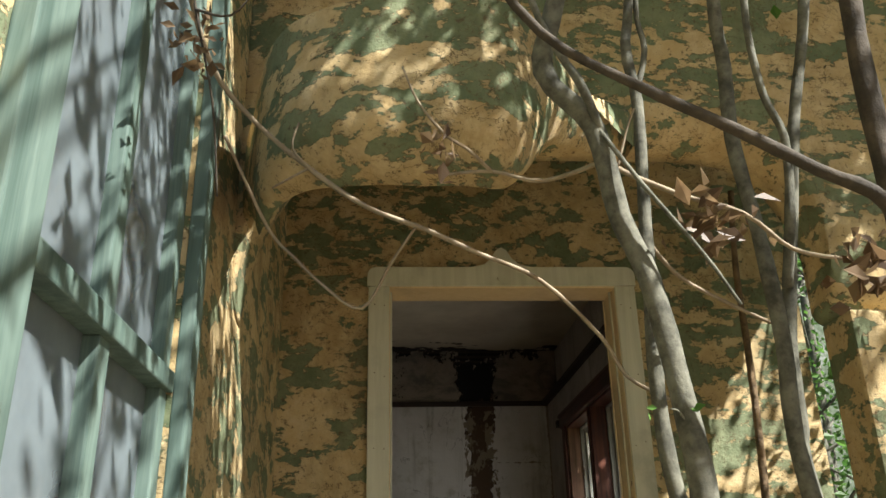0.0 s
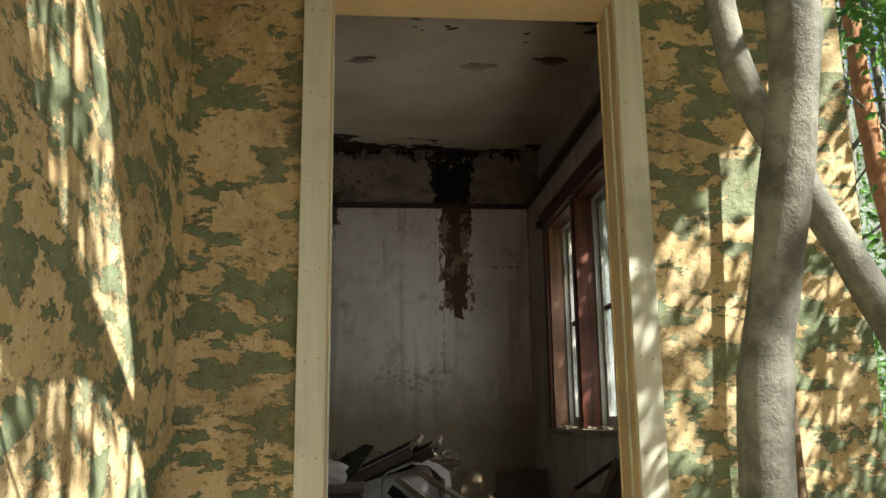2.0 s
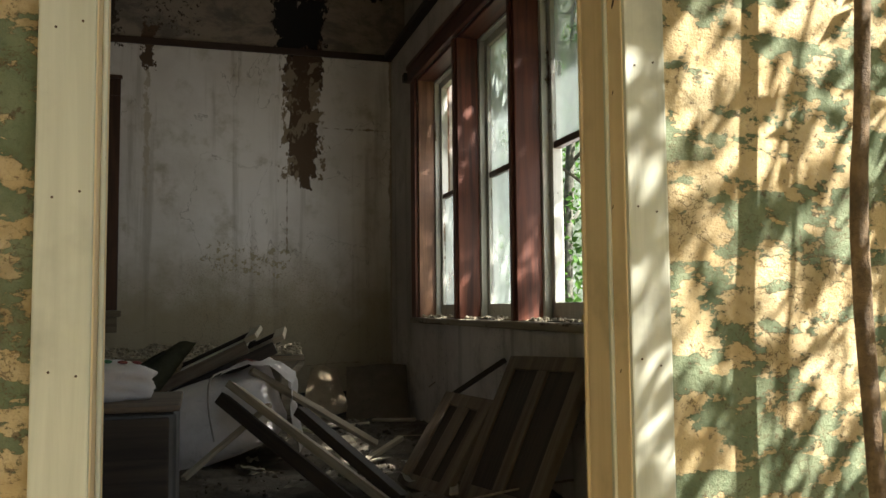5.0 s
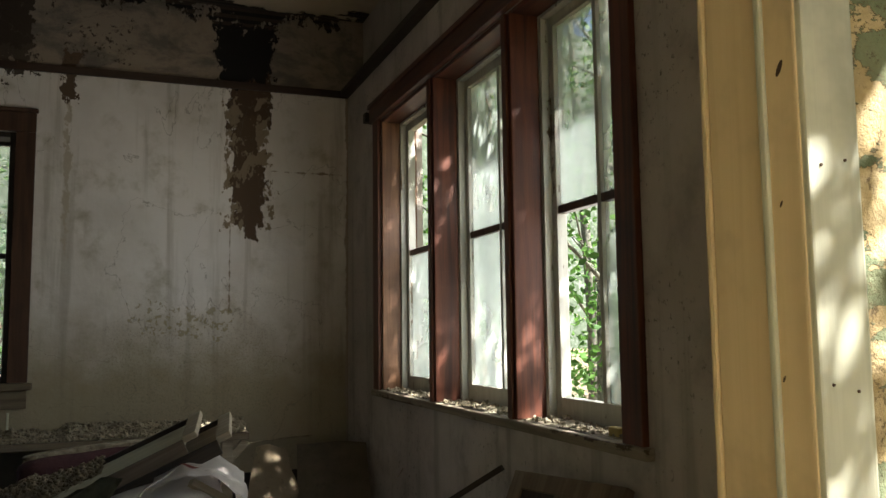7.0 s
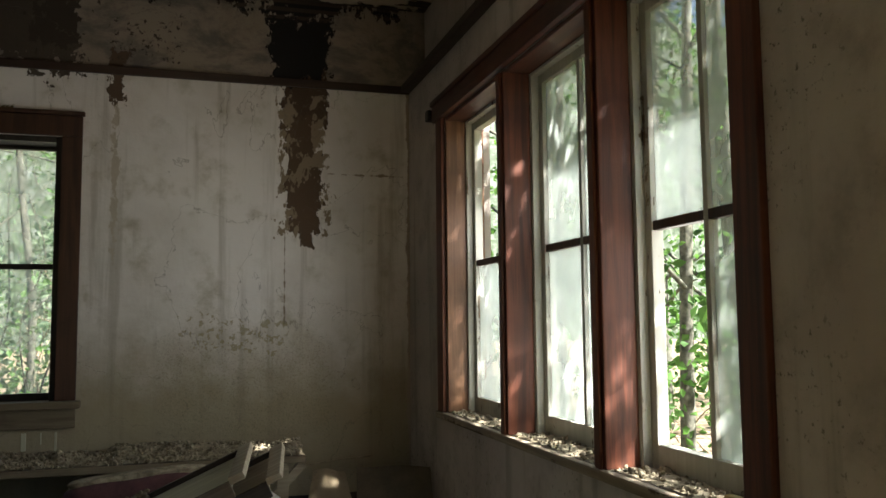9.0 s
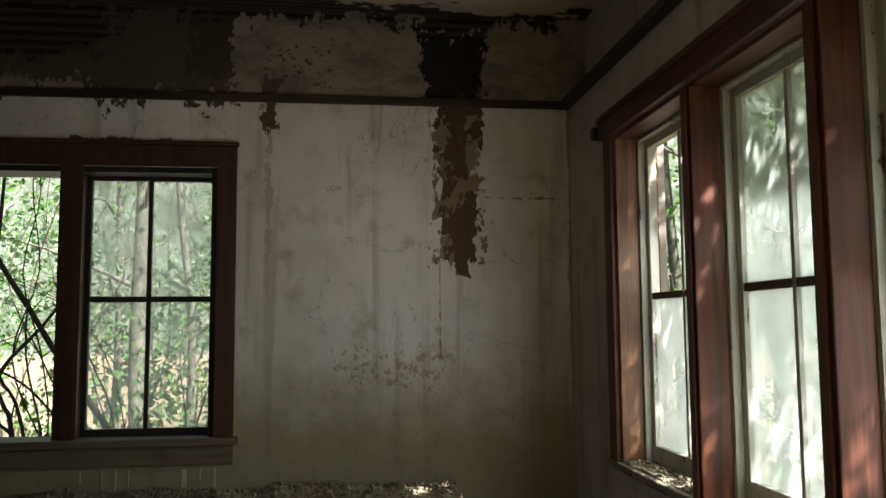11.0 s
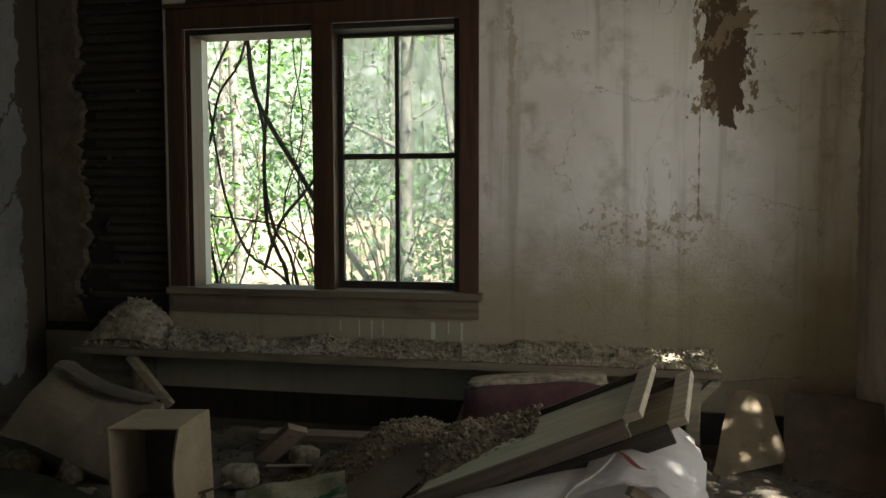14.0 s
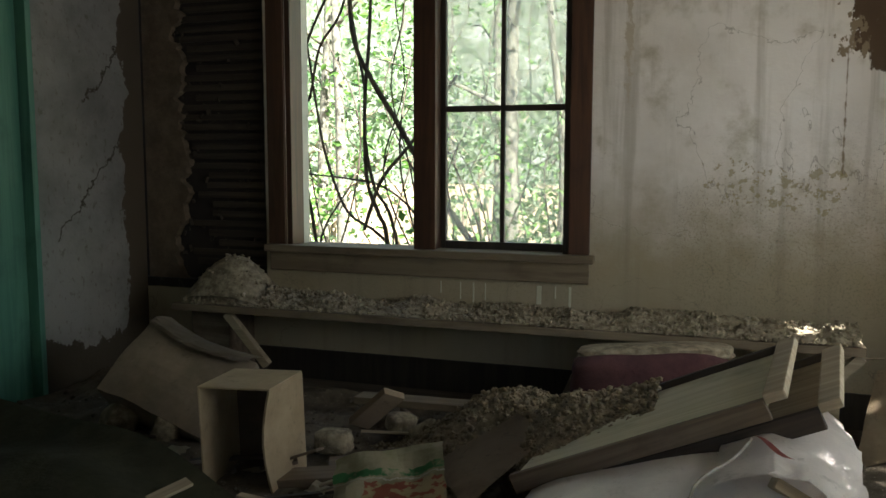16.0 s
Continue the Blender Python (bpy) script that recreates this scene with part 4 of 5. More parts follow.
stem_thing("twig", "pale dry branch with withered leaf clusters", "plant", [
    ([(0.37, 1.3, 1.70), (0.41, 1.35, 1.67), (0.53, 1.35, 1.61), (0.65, 1.35, 1.57), (0.73, 1.35, 1.50), (0.83, 1.35, 1.48)], 0.006, 0.004),
    ([(0.48, 1.42, 1.55), (0.57, 1.5, 1.50), (0.67, 1.5, 1.44), (0.77, 1.5, 1.39)], 0.005, 0.003),
    ([(0.42, 1.35, 1.66), (0.44, 1.33, 1.73), (0.46, 1.33, 1.78)], 0.003, 0.002)], M_TWIG, [((0.57, 1.3, 1.54), (0.035, 0.03, 0.035), 40), ((0.83, 1.28, 1.44), (0.045, 0.03, 0.03), 46)], M_DRYLEAF, 0.045, 20)
stem_thing("twig", "thin dark twig clinging to the teal window frame", "plant", [
    ([(-0.41, 1.25, 2.2), (-0.36, 1.2, 2.0), (-0.33, 1.15, 1.85), (-0.30, 1.2, 1.7), (-0.29, 1.25, 1.55)], 0.003, 0.002),
    ([(-0.33, 1.15, 1.85), (-0.26, 1.1, 1.8), (-0.22, 1.1, 1.86)], 0.0025, 0.0015),
    ([(-0.35, 1.18, 1.93), (-0.28, 1.12, 1.93), (-0.24, 1.1, 1.99)], 0.0025, 0.0015)], M_VINE, [((-0.31, 1.13, 1.76), (0.02, 0.03, 0.025), 24)], M_DRYLEAF, 0.022, 21)

# vines outside the far window
VINES = [
    ([(-2.05, 8.1, 2.6), (-2.0, 8.1, 2.29), (-1.92, 8.1, 2.18), (-1.88, 8.1, 1.86), (-1.76, 8.1, 1.62), (-1.60, 8.1, 1.37), (-1.48, 8.1, 1.17), (-1.28, 8.1, 0.87), (-0.9, 8.1, 0.3), (-0.7, 8.1, G0)], 0.012, 0.022),
    ([(-1.8, 8.2, 2.7), (-1.81, 8.2, 2.27), (-1.83, 8.2, 1.86), (-1.86, 8.2, 1.51), (-1.85, 8.2, 1.05), (-1.77, 8.2, 0.83), (-1.71, 8.2, 0.63), (-1.6, 8.2, G0)], 0.010, 0.016),
    ([(-1.98, 8.25, 2.7), (-1.98, 8.25, 2.2), (-1.93, 8.25, 1.85), (-1.87, 8.22, 1.6), (-1.86, 8.2, 1.3), (-1.80, 8.2, 1.0), (-1.66, 8.2, 0.7), (-1.5, 8.2, G0)], 0.008, 0.012),
    ([(-1.9, 8.0, 2.5), (-1.99, 8.0, 2.16), (-2.11, 8.0, 1.92), (-2.16, 8.0, 1.75), (-2.2, 8.0, 1.2), (-2.1, 8.0, 0.7), (-2.0, 8.0, G0)], 0.007, 0.012),
    ([(-1.95, 8.3, 2.5), (-2.06, 8.3, 2.08), (-2.21, 8.3, 1.87), (-2.28, 8.3, 1.57), (-2.33, 8.3, 1.45), (-2.35, 8.3, 0.8), (-2.3, 8.3, G0)], 0.007, 0.013),
    ([(-2.3, 8.3, 1.9), (-2.23, 8.3, 1.45), (-2.17, 8.3, 1.17), (-2.03, 8.3, 0.84), (-1.79, 8.3, 0.68), (-1.5, 8.3, 0.3), (-1.4, 8.3, G0)], 0.007, 0.012),
    ([(-2.8, 8.8, 1.1), (-2.59, 8.8, 1.07), (-2.21, 8.8, 1.03), (-1.99, 8.8, 0.98), (-1.76, 8.8, 0.80), (-1.5, 8.8, 0.4), (-1.4, 8.8, G0)], 0.006, 0.010),
    ([(-2.05, 8.6, 0.7), (-1.93, 8.6, 1.02), (-1.77, 8.6, 1.21), (-1.67, 8.6, 1.33), (-1.4, 8.6, 1.7)], 0.013, 0.010),
]
for n, v in enumerate(VINES):
    stem_thing("woody_vine", "dark twisted woody vine outside the far window", "plant", [v], M_VINE, seed=30 + n, group="vines outside the window")
for n in range(22):
    r = random.Random(500 + n)
    x, y = r.uniform(-2.9, -0.5), r.uniform(8.0, 9.4)
    pts, bend = [(x, y, G0)], r.uniform(-0.25, 0.25)
    for k in range(6):
        x += bend * 0.5 + r.gauss(0, 0.13)
        pts.append((x, y + r.gauss(0, 0.05), 0.1 + 0.5 * k))
    stem_thing("woody_vine", "thin bare woody stem outside the far window", "plant", [(pts, r.uniform(0.005, 0.012), 0.003), ([pts[3], (pts[3][0] + r.uniform(-0.5, 0.5), y, pts[3][2] + 0.25), (pts[3][0] + r.uniform(-0.8, 0.8), y, pts[3][2] + 0.55)], 0.004, 0.002)], M_VINE, seed=520 + n, group="vines outside the window")
for n, (x, y, r0) in enumerate(((-3.37, 11.0, 0.06), (-1.88, 12.0, 0.09), (-1.45, 12.2, 0.05), (-4.6, 13, 0.08), (-0.6, 13.5, 0.07), (-5.5, 15, 0.1), (-2.9, 15, 0.07), (0.8, 12, 0.06), (2.6, 8.8, 0.05), (4.3, 7.5, 0.07), (5.6, 10.5, 0.09), (3.6, 11.5, 0.05), (7.5, 9.0, 0.1), (6.5, 13, 0.1), (4.8, 4.9, 0.06), (3.9, 6.1, 0.045), (6.8, 6.0, 0.08), (8.5, 4.0, 0.1), (3.1, 7.2, 0.05), (4.0, 7.9, 0.06), (5.0, 9.4, 0.07), (3.6, 9.2, 0.06), (6.0, 8.0, 0.07), (2.5, 7.6, 0.035))):
    r = random.Random(50 + n)
    lean = [r.uniform(-0.3, 0.3) for _ in range(4)]
    trunk = [(x, y, G0), (x + 0.2 * lean[0], y, 1.2), (x + 0.5 * lean[1], y + 0.3 * lean[2], 3.0), (x + lean[1], y + lean[2], 6.0)]
    limbs = []
    for k in range(5):
        z = r.uniform(0.9, 4.2)
        a = r.uniform(0, 6.28)
        dx, dy = math.cos(a) * r.uniform(0.7, 1.6), math.sin(a) * 0.9
        limbs.append(([(x + 0.25 * lean[1], y, z), (x + 0.5 * dx, y + 0.5 * dy, z + 0.35), (x + dx, y + dy, z + r.uniform(0.3, 1.0))], r0 * 0.35, 0.006))
    clumps = [((x + r.gauss(0, 0.9), y + r.gauss(0, 0.7), r.uniform(0.2, 7.0)), (0.32, 0.3, 0.2), 46) for _ in range(28)]
    clumps = [k for k in clumps if not (k[0][0] < 2.6 and k[0][1] < 8.7)]
    stem_thing("forest_tree", "slim grey forest tree with light green leaves", "tree", [(trunk, r0, r0 * 0.5), *limbs], M_BARK, clumps, M_LEAF, 0.075, 70 + n, "trees in the woods")


def brush(x, y, w, d, h, count, seed):
    """A tangle of dry brambles with a few green leaves."""
    r = random.Random(seed)
    ob = thing("bramble_bush", "dense tangle of dry brambles with green leaves", "bush", Matrix.Translation((x, y, ZG)), "brambles round the house")
    bm = bmesh.new()
    for _ in range(count):
        p = Vector((r.uniform(-w, w), r.uniform(-d, d), -0.03))
        pts = [p]
        v = Vector((r.gauss(0, 0.25), r.gauss(0, 0.25), r.uniform(0.25, 0.5))) * h
        for k in range(4):
            p = p + v * r.uniform(0.5, 0.9)
            v = v + Vector((r.gauss(0, 0.28), r.gauss(0, 0.28), -0.16)) * h
            pts.append(p)
        tube(bm, pts, 0.007, 0.003, 4, 0, r)
    tagged(part("stem_tangle", bm, M_TWIG, ob), kind="stuff")
    bm = bmesh.new()
    for _ in range(9):
        leaves(bm, (r.uniform(-w, w), r.uniform(-d, d), r.uniform(0.5, 1.5) * h), (0.22, 0.22, 0.2), 44, 0.07, r)
    part("crown", bm, M_LEAF, ob)


for n, q in enumerate(((2.9, 5.0, 0.5, 0.6, 1.0, 60), (3.0, 6.6, 0.6, 0.7, 1.0, 60), (3.2, 8.4, 0.8, 0.7, 1.1, 60), (-1.2, 9.6, 0.7, 0.5, 0.9, 50), (-2.7, 9.6, 0.8, 0.5, 0.9, 50), (-4.2, 10.2, 0.8, 0.6, 1.1, 40), (2.9, 3.4, 0.5, 0.5, 1.0, 40), (3.6, 1.9, 0.6, 0.6, 1.1, 40), (5.2, 8.2, 1.1, 1.1, 1.4, 40), (0.6, 10.4, 0.9, 0.6, 1.0, 40), (4.4, 3.2, 0.8, 0.8, 1.5, 40), (2.4, 4.3, 0.3, 0.3, 0.9, 36))):
    brush(*q, 90 + n)

for n in range(26):
    r = random.Random(300 + n)
    north = n < 13
    x, y = (-9 + n * 1.0, 15 + r.uniform(-1.5, 2.5)) if north else (9.5 + r.uniform(-1.5, 2), 1 + (n - 13) * 1.3)
    ob = thing("shrub", "leafy pale green shrub of the undergrowth", "bush", Matrix.Translation((x, y, ZG)), "undergrowth shrubs")
    bm = bmesh.new()
    for _ in range(7):
        tube(bm, [(0, 0, -0.1), (r.gauss(0, 0.3), r.gauss(0, 0.3), 0.9), (r.gauss(0, 0.8), r.gauss(0, 0.8), r.uniform(1.5, 2.6))], 0.02, 0.006, 5)
    tagged(part("stem_tangle", bm, M_TWIG, ob), kind="stuff")
    bm = bmesh.new()
    for _ in range(20):
        leaves(bm, (r.gauss(0, 0.8), r.gauss(0, 0.7), r.uniform(0.1, 3.0)), (0.28, 0.28, 0.22), 34, 0.13, r)
    part("crown", bm, M_PALELEAF, ob)

# tall unseen trees added on the sunny side, crowns placed to break the sunlight
for n, (bx0, by0, aim, dist, spread, per, lumps, size, tight) in enumerate((
    (3.4, -1.6, (0.2, 1.7, 2.0), 2.6, 0.45, 36, 30, 0.065, 0.09),
    (4.2, -0.4, (1.35, 3.1, 0.95), 2.3, 0.55, 14, 92, 0.055, 0.05),
    (3.0, -2.2, (0.0, 1.42, 1.98), 2.0, 0.24, 16, 46, 0.06, 0.06),
    (4.4, 0.3, (1.42, 3.1, 0.28), 1.9, 0.30, 14, 120, 0.05, 0.05),
    (5.0, 1.2, (1.5, 4.9, 1.3), 4.2, 0.75, 70, 22, 0.075, 0.10),
    (5.6, 2.6, (1.5, 6.3, 1.3), 4.2, 0.75, 70, 22, 0.075, 0.10),
    (2.2, -3.0, (-0.4, 1.05, 1.65), 2.2, 0.52, 10, 80, 0.06, 0.05),
    (4.6, -1.2, (1.4, 2.0, 2.1), 2.2, 0.42, 80, 22, 0.07, 0.10),
    (6.2, 3.4, (0.82, 6.95, 0.36), 4.5, 0.33, 90, 36, 0.09, 0.15),
    (6.6, 2.0, (0.55, 5.65, 0.45), 4.5, 0.28, 80, 22, 0.085, 0.13),
    (1.6, -2.2, (-0.4, 1.9, 1.3), 2.2, 0.5, 8, 9, 0.055, 0.055),
    (7.0, 0.8, (1.05, 4.85, 0.3), 4.6, 0.24, 80, 16, 0.085, 0.13),
)):
    r = random.Random(120 + n)
    c = Vector(aim) + SUN * dist
    clumps = [(c + Vector([r.gauss(0, spread) for _ in range(3)]), (tight, tight, tight * 0.8), per) for _ in range(lumps)]
    limbs = [([(bx0, by0, c.z * 0.75), Vector((bx0, by0, c.z * 0.95)).lerp(k[0], 0.5), k[0]], 0.013, 0.004) for k in clumps[::4]]
    stem_thing("shade_tree", "tall slim tree added out of view, its leafy crown breaking the sunlight", "tree", [([(bx0, by0, G0), (bx0 + 0.1, by0, 1.5), (bx0, by0, c.z * 0.8), (bx0 - 0.1, by0, c.z + 0.6)], 0.08, 0.02), *limbs], M_BARK, clumps, M_LEAF, size, 140 + n, "shade trees")


# ---- things in the room ----
M_CARD = dull_material("brown_cardboard", (0.28, 0.22, 0.14), (0.39, 0.315, 0.21), 5, 0.9, 0.003)
M_CARDDARK = dull_material("damp_cardboard", (0.17, 0.14, 0.10), (0.27, 0.225, 0.165), 4, 0.9, 0.004)
M_RUBBLE = dull_material("plaster_rubble", (0.16, 0.135, 0.09), (0.42, 0.365, 0.26), 26, 0.95, 0.008, (0.55, 0.53, 0.47))
M_WHITE = dull_material("grubby_white_vinyl", (0.56, 0.52, 0.49), (0.74, 0.70, 0.67), 3.5, 0.55, 0.006)
M_MAROON = dull_material("maroon_plush", (0.05, 0.02, 0.023), (0.10, 0.042, 0.045), 7, 0.95, 0.01)
M_PALEWOOD = wood_material("pale_dusty_wood", (0.24, 0.20, 0.14), (0.42, 0.36, 0.26), 0.7, "X", (0.12, 0.09, 0.06), 0.64, local=True)
M_DUSTWOOD = wood_material("dust_covered_panel", (0.40, 0.385, 0.275), (0.55, 0.525, 0.39), 0.85, "X", (0.17, 0.145, 0.10), 0.66, local=True)
M_OLDWOOD = wood_material("dark_old_wood", (0.022, 0.016, 0.012), (0.06, 0.043, 0.03), 0.7, "X", local=True)
M_PANELWOOD = wood_material("brown_panel_wood", (0.10, 0.075, 0.052), (0.20, 0.155, 0.11), 0.75, "X", local=True)
M_GREYMETAL = dull_material("dull_dark_enamel", (0.05, 0.05, 0.05), (0.10, 0.10, 0.095), 4, 0.5, 0.002)
M_FIBRE = dull_material("brown_fibreboard", (0.22, 0.165, 0.11), (0.31, 0.24, 0.165), 4, 0.85, 0.003)
M_DIRT = dull_material("brown_crumbled_plaster", (0.11, 0.088, 0.055), (0.31, 0.255, 0.165), 24, 0.95, 0.008, (0.46, 0.42, 0.33))
M_LITTER = dull_material("dark_floor_dirt", (0.06, 0.05, 0.035), (0.15, 0.125, 0.09), 9, 0.95, 0.02, (0.34, 0.31, 0.26))
# shade inside the open box, put into the colour of its back
M_BOXSHADE = dull_material("shaded_box_inside", (0.06, 0.042, 0.028), (0.11, 0.08, 0.055), 5, 0.95, 0.003)
M_TARP = dull_material("green_grey_cloth", (0.055, 0.058, 0.034), (0.11, 0.11, 0.068), 4, 0.9, 0.01)
M_PAPER = dull_material("yellowed_paper", (0.42, 0.38, 0.29), (0.58, 0.54, 0.44), 6, 0.9, 0.002)
M_CORD = dull_material("grey_cord", (0.24, 0.22, 0.19), (0.36, 0.34, 0.30), 20, 0.9, 0.002)
M_INK_RED = dull_material("faded_red_print", (0.22, 0.045, 0.04), (0.32, 0.09, 0.07), 20, 0.8, 0.001)
M_INK_GREEN = dull_material("faded_green_print", (0.06, 0.22, 0.09), (0.12, 0.32, 0.16), 20, 0.8, 0.001)


def chunk_field(name, label, top, spots, mat=None):
    """A heap of rubble: a lumpy bed and many broken chunks lying in it. top(x, y) gives the height."""
    bm = bmesh.new()
    x0, x1, y0, y1, step = top.area
    nx, ny = max(2, int((x1 - x0) / step)), max(2, int((y1 - y0) / step))
    grid = [[bm.verts.new((x0 + (x1 - x0) * i / nx, y0 + (y1 - y0) * j / ny, top(x0 + (x1 - x0) * i / nx, y0 + (y1 - y0) * j / ny))) for j in range(ny + 1)] for i in range(nx + 1)]
    for i in range(nx):
        for j in range(ny):
            bm.faces.new((grid[i][j], grid[i + 1][j], grid[i + 1][j + 1], grid[i][j + 1]))
    r = random.Random(len(name) + spots)
    for _ in range(spots):
        x, y = r.uniform(x0, x1), r.uniform(y0, y1)
        s = r.choice((0.002, 0.0025, 0.003, 0.004, 0.005, 0.006, 0.009)) * r.uniform(0.7, 1.3)
        m = Matrix.Translation((x, y, top(x, y) + s * 0.25)) @ Euler([r.uniform(0, 3) for _ in range(3)]).to_matrix().to_4x4()
        v = [bm.verts.new(m @ Vector((s * a * r.uniform(0.5, 1.2), s * b * r.uniform(0.5, 1.2), s * c * r.uniform(0.3, 0.9)))) for a in (-1, 1) for b in (-1, 1) for c in (-1, 1)]
        for q in ((0, 1, 3, 2), (4, 6, 7, 5), (0, 4, 5, 1), (2, 3, 7, 6), (0, 2, 6, 4), (1, 5, 7, 3)):
            bm.faces.new([v[i] for i in q])
    return tagged(part(name, bm, mat or M_RUBBLE, smooth=True), label, "rubble", kind="stuff")


class Top:
    def __init__(self, area, f):
        self.area, self.f = area, f

    def __call__(self, x, y):
        return self.f(x, y)


def rag(x, y, s=9.0, a=1.0):
    return a * noise.noise(Vector((x * s, y * s, 0.3))) + 0.5 * a * noise.noise(Vector((x * s * 2.3, y * s * 2.3, 5.0)))


# plank bench under the far window, buried in fallen plaster
bench = thing("bench", "long plank bench against the wall, buried in fallen plaster", "bench", Matrix.Translation((-0.8, 7.24, 0)))
part("seat_board", worn(solid((-1.655, 1.585, -0.17, 0.165, 0.392, 0.428)), 0.005), M_SILL, bench)
part("leg", worn(solid((-1.58, -1.36, -0.1, 0.15, 0.001, 0.391))), M_PANELWOOD, bench)
part("leg", worn(solid((1.44, 1.50, -0.15, -0.09, 0.001, 0.391))), M_PALEWOOD, bench)
for x, sgn in ((-1.13, -1), (1.36, 1)):
    bm = bmesh.new()
    bx(bm, -0.022, 0.022, -0.018, 0.018, -0.17, 0.17, pose(x + sgn * 0.1, -0.13, 0.26, 0, 42 * sgn, 0))
    part("brace", worn(bm), M_PALEWOOD, bench)
chunk_field("rubble", "fallen plaster and dust lying along the bench", Top((-2.40, 0.77, 7.08, 7.40, 0.014), lambda x, y: 0.43 + max(0.0, (0.020 + 0.045 * max(0, 1 - abs(y - 7.24) / 0.2)) * (0.75 + rag(x, y, 5, 0.7)) + rag(x, y, 15, 0.007)) * min(1, (y - 7.07) * 14)), 6500)
chunk_field("insulation_lump", "lump of matted pale insulation on the bench end", Top((-2.40, -1.92, 7.10, 7.40, 0.02), lambda x, y: 0.43 + max(0.0, 0.23 * (1 - ((x + 2.2) / 0.26) ** 2) * (1 - ((y - 7.27) / 0.19) ** 2) + rag(x, y, 11, 0.012))), 200)

chunk_field("sill_debris", "dry leaf crumbs and paint flakes along the window sill", Top((XR + 0.0, XR + 0.13, SY0 + 0.03, SY1 - 0.03, 0.02), lambda x, y: SZ0 + 0.001 + max(0.0, 0.002 + rag(x, y, 8, 0.008))), 700)

# rubble mound in the middle and litter over the floor
chunk_field("rubble_mound", "mound of broken plaster and dirt on the floor", Top((-1.05, 0.05, 5.85, 6.85, 0.025), lambda x, y: max(0.004, 0.33 * math.exp(-(abs(x + 0.44) / 0.38) ** 2.2 - (abs(y - 6.38) / 0.32) ** 2.2) + rag(x, y, 9, 0.014))), 6500, M_DIRT)
chunk_field("floor_litter", "dust, splinters and plaster crumbs over the floorboards", Top((-2.85, 1.42, 3.9, 7.06, 0.06), lambda x, y: 0.006 + max(0, 0.035 + rag(x, y, 4.5, 0.05)) * min(1, max(0, (y - 4.1)))), 5000, M_LITTER)


def box_open(name, label, w, d, h, t, mat, inner, m, front=True):
    """A cardboard box lying with its open side forward, walls as separate parts."""
    ob = thing(name, label, "box", m)
    part("side", worn(solid((-w / 2, -w / 2 + t, -d / 2, d / 2, 0, h)), 0.002, 1), mat, ob)
    bm = solid((w / 2 - t, w / 2, -d / 2, d / 2, 0, h))
    bmesh.ops.subdivide_edges(bm, edges=bm.edges[:], cuts=5, use_grid_fill=True)
    for v in bm.verts:
        v.co.x += 0.05 * math.sin(math.pi * v.co.z / h) * (0.5 - v.co.y / d) * -0.6
    part("side", bm, mat, ob)
    part("top", worn(solid((-w / 2, w / 2, -d / 2, d / 2, h + 0.0005, h + t)), 0.002, 1), mat, ob)
    part("base", worn(solid((-w / 2 + t, w / 2 - t, -d / 2, d / 2, 0, t)), 0.002, 1), mat, ob)
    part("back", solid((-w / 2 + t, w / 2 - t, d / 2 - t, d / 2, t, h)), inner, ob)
    return ob


box_open("cardboard_box", "open cardboard box lying on its side", 0.27, 0.26, 0.372, 0.008, M_CARD, M_BOXSHADE, pose(-1.30, 5.99, 0.02, 0, -2, 4))


def leaning(o, up, along):
    """Axes of a board whose length runs up and whose width runs along."""
    x = Vector(up).normalized()
    z = x.cross(Vector(along)).normalized()
    m = Matrix((x, z.cross(x), z)).transposed().to_4x4()
    m.translation = o
    return m


big = thing("cardboard_box", "large damp cardboard box tipped on its corner", "box", leaning((-2.20, 6.23, 0.23), (0.64, -0.06, -0.17), (0.12, 0.29, 0.25)))
bm = solid((0, 0.56, 0, 0.37, -0.24, 0))
bmesh.ops.subdivide_edges(bm, edges=bm.edges[:], cuts=7, use_grid_fill=True)
for v in bm.verts:
    v.co += 0.016 * noise.noise_vector(v.co * 5.0)
    v.co.z += 0.02 * math.sin(math.pi * v.co.x / 0.56) * math.sin(math.pi * v.co.y / 0.37)
part("body", bm, M_CARDDARK, big, smooth=False)
bm = bmesh.new()
grid = [[bm.verts.new((0.53 * i / 12, 0.345 + 0.10 * j / 6 - 0.045 * math.sin(math.pi * i / 12), 0.016 + 0.03 * math.sin(math.pi * i / 12) - 0.10 * (j / 6) ** 2 + 0.008 * noise.noise(Vector((i * 0.7, j * 0.6, 2))))) for j in range(7)] for i in range(13)]
for i in range(12):
    for j in range(6):
        bm.faces.new((grid[i][j], grid[i + 1][j], grid[i + 1][j + 1], grid[i][j + 1]))
bmesh.ops.solidify(bm, geom=bm.faces[:], thickness=0.006)
part("flap", bm, M_CARDDARK, big, "buckled cardboard flap")


def soft_block(size, bulge, seed, cuts=13, lump=0.03):
    bm = bmesh.new()
    bmesh.ops.create_cube(bm, size=2)
    bmesh.ops.subdivide_edges(bm, edges=bm.edges[:], cuts=cuts, use_grid_fill=True)
    for v in bm.verts:
        p = v.co.copy()
        q = Vector((p.x, p.y, p.z))
        n = max(abs(p.x) ** 6 + abs(p.y) ** 6 + abs(p.z) ** 6, 1e-6) ** (1 / 6)
        q = q / n
        k = 1 + bulge * (1 - p.x * p.x) * (1 - p.y * p.y)
        w = lump * noise.noise(p * 1.7 + Vector((seed, 0, 0))) + 0.25 * lump * noise.noise(p * 4 + Vector((0, seed, 0)))
        v.co = Vector((q.x * size[0], q.y * size[1], q.z * size[2] * k)) * (1 + w * 1.6)
    return bm


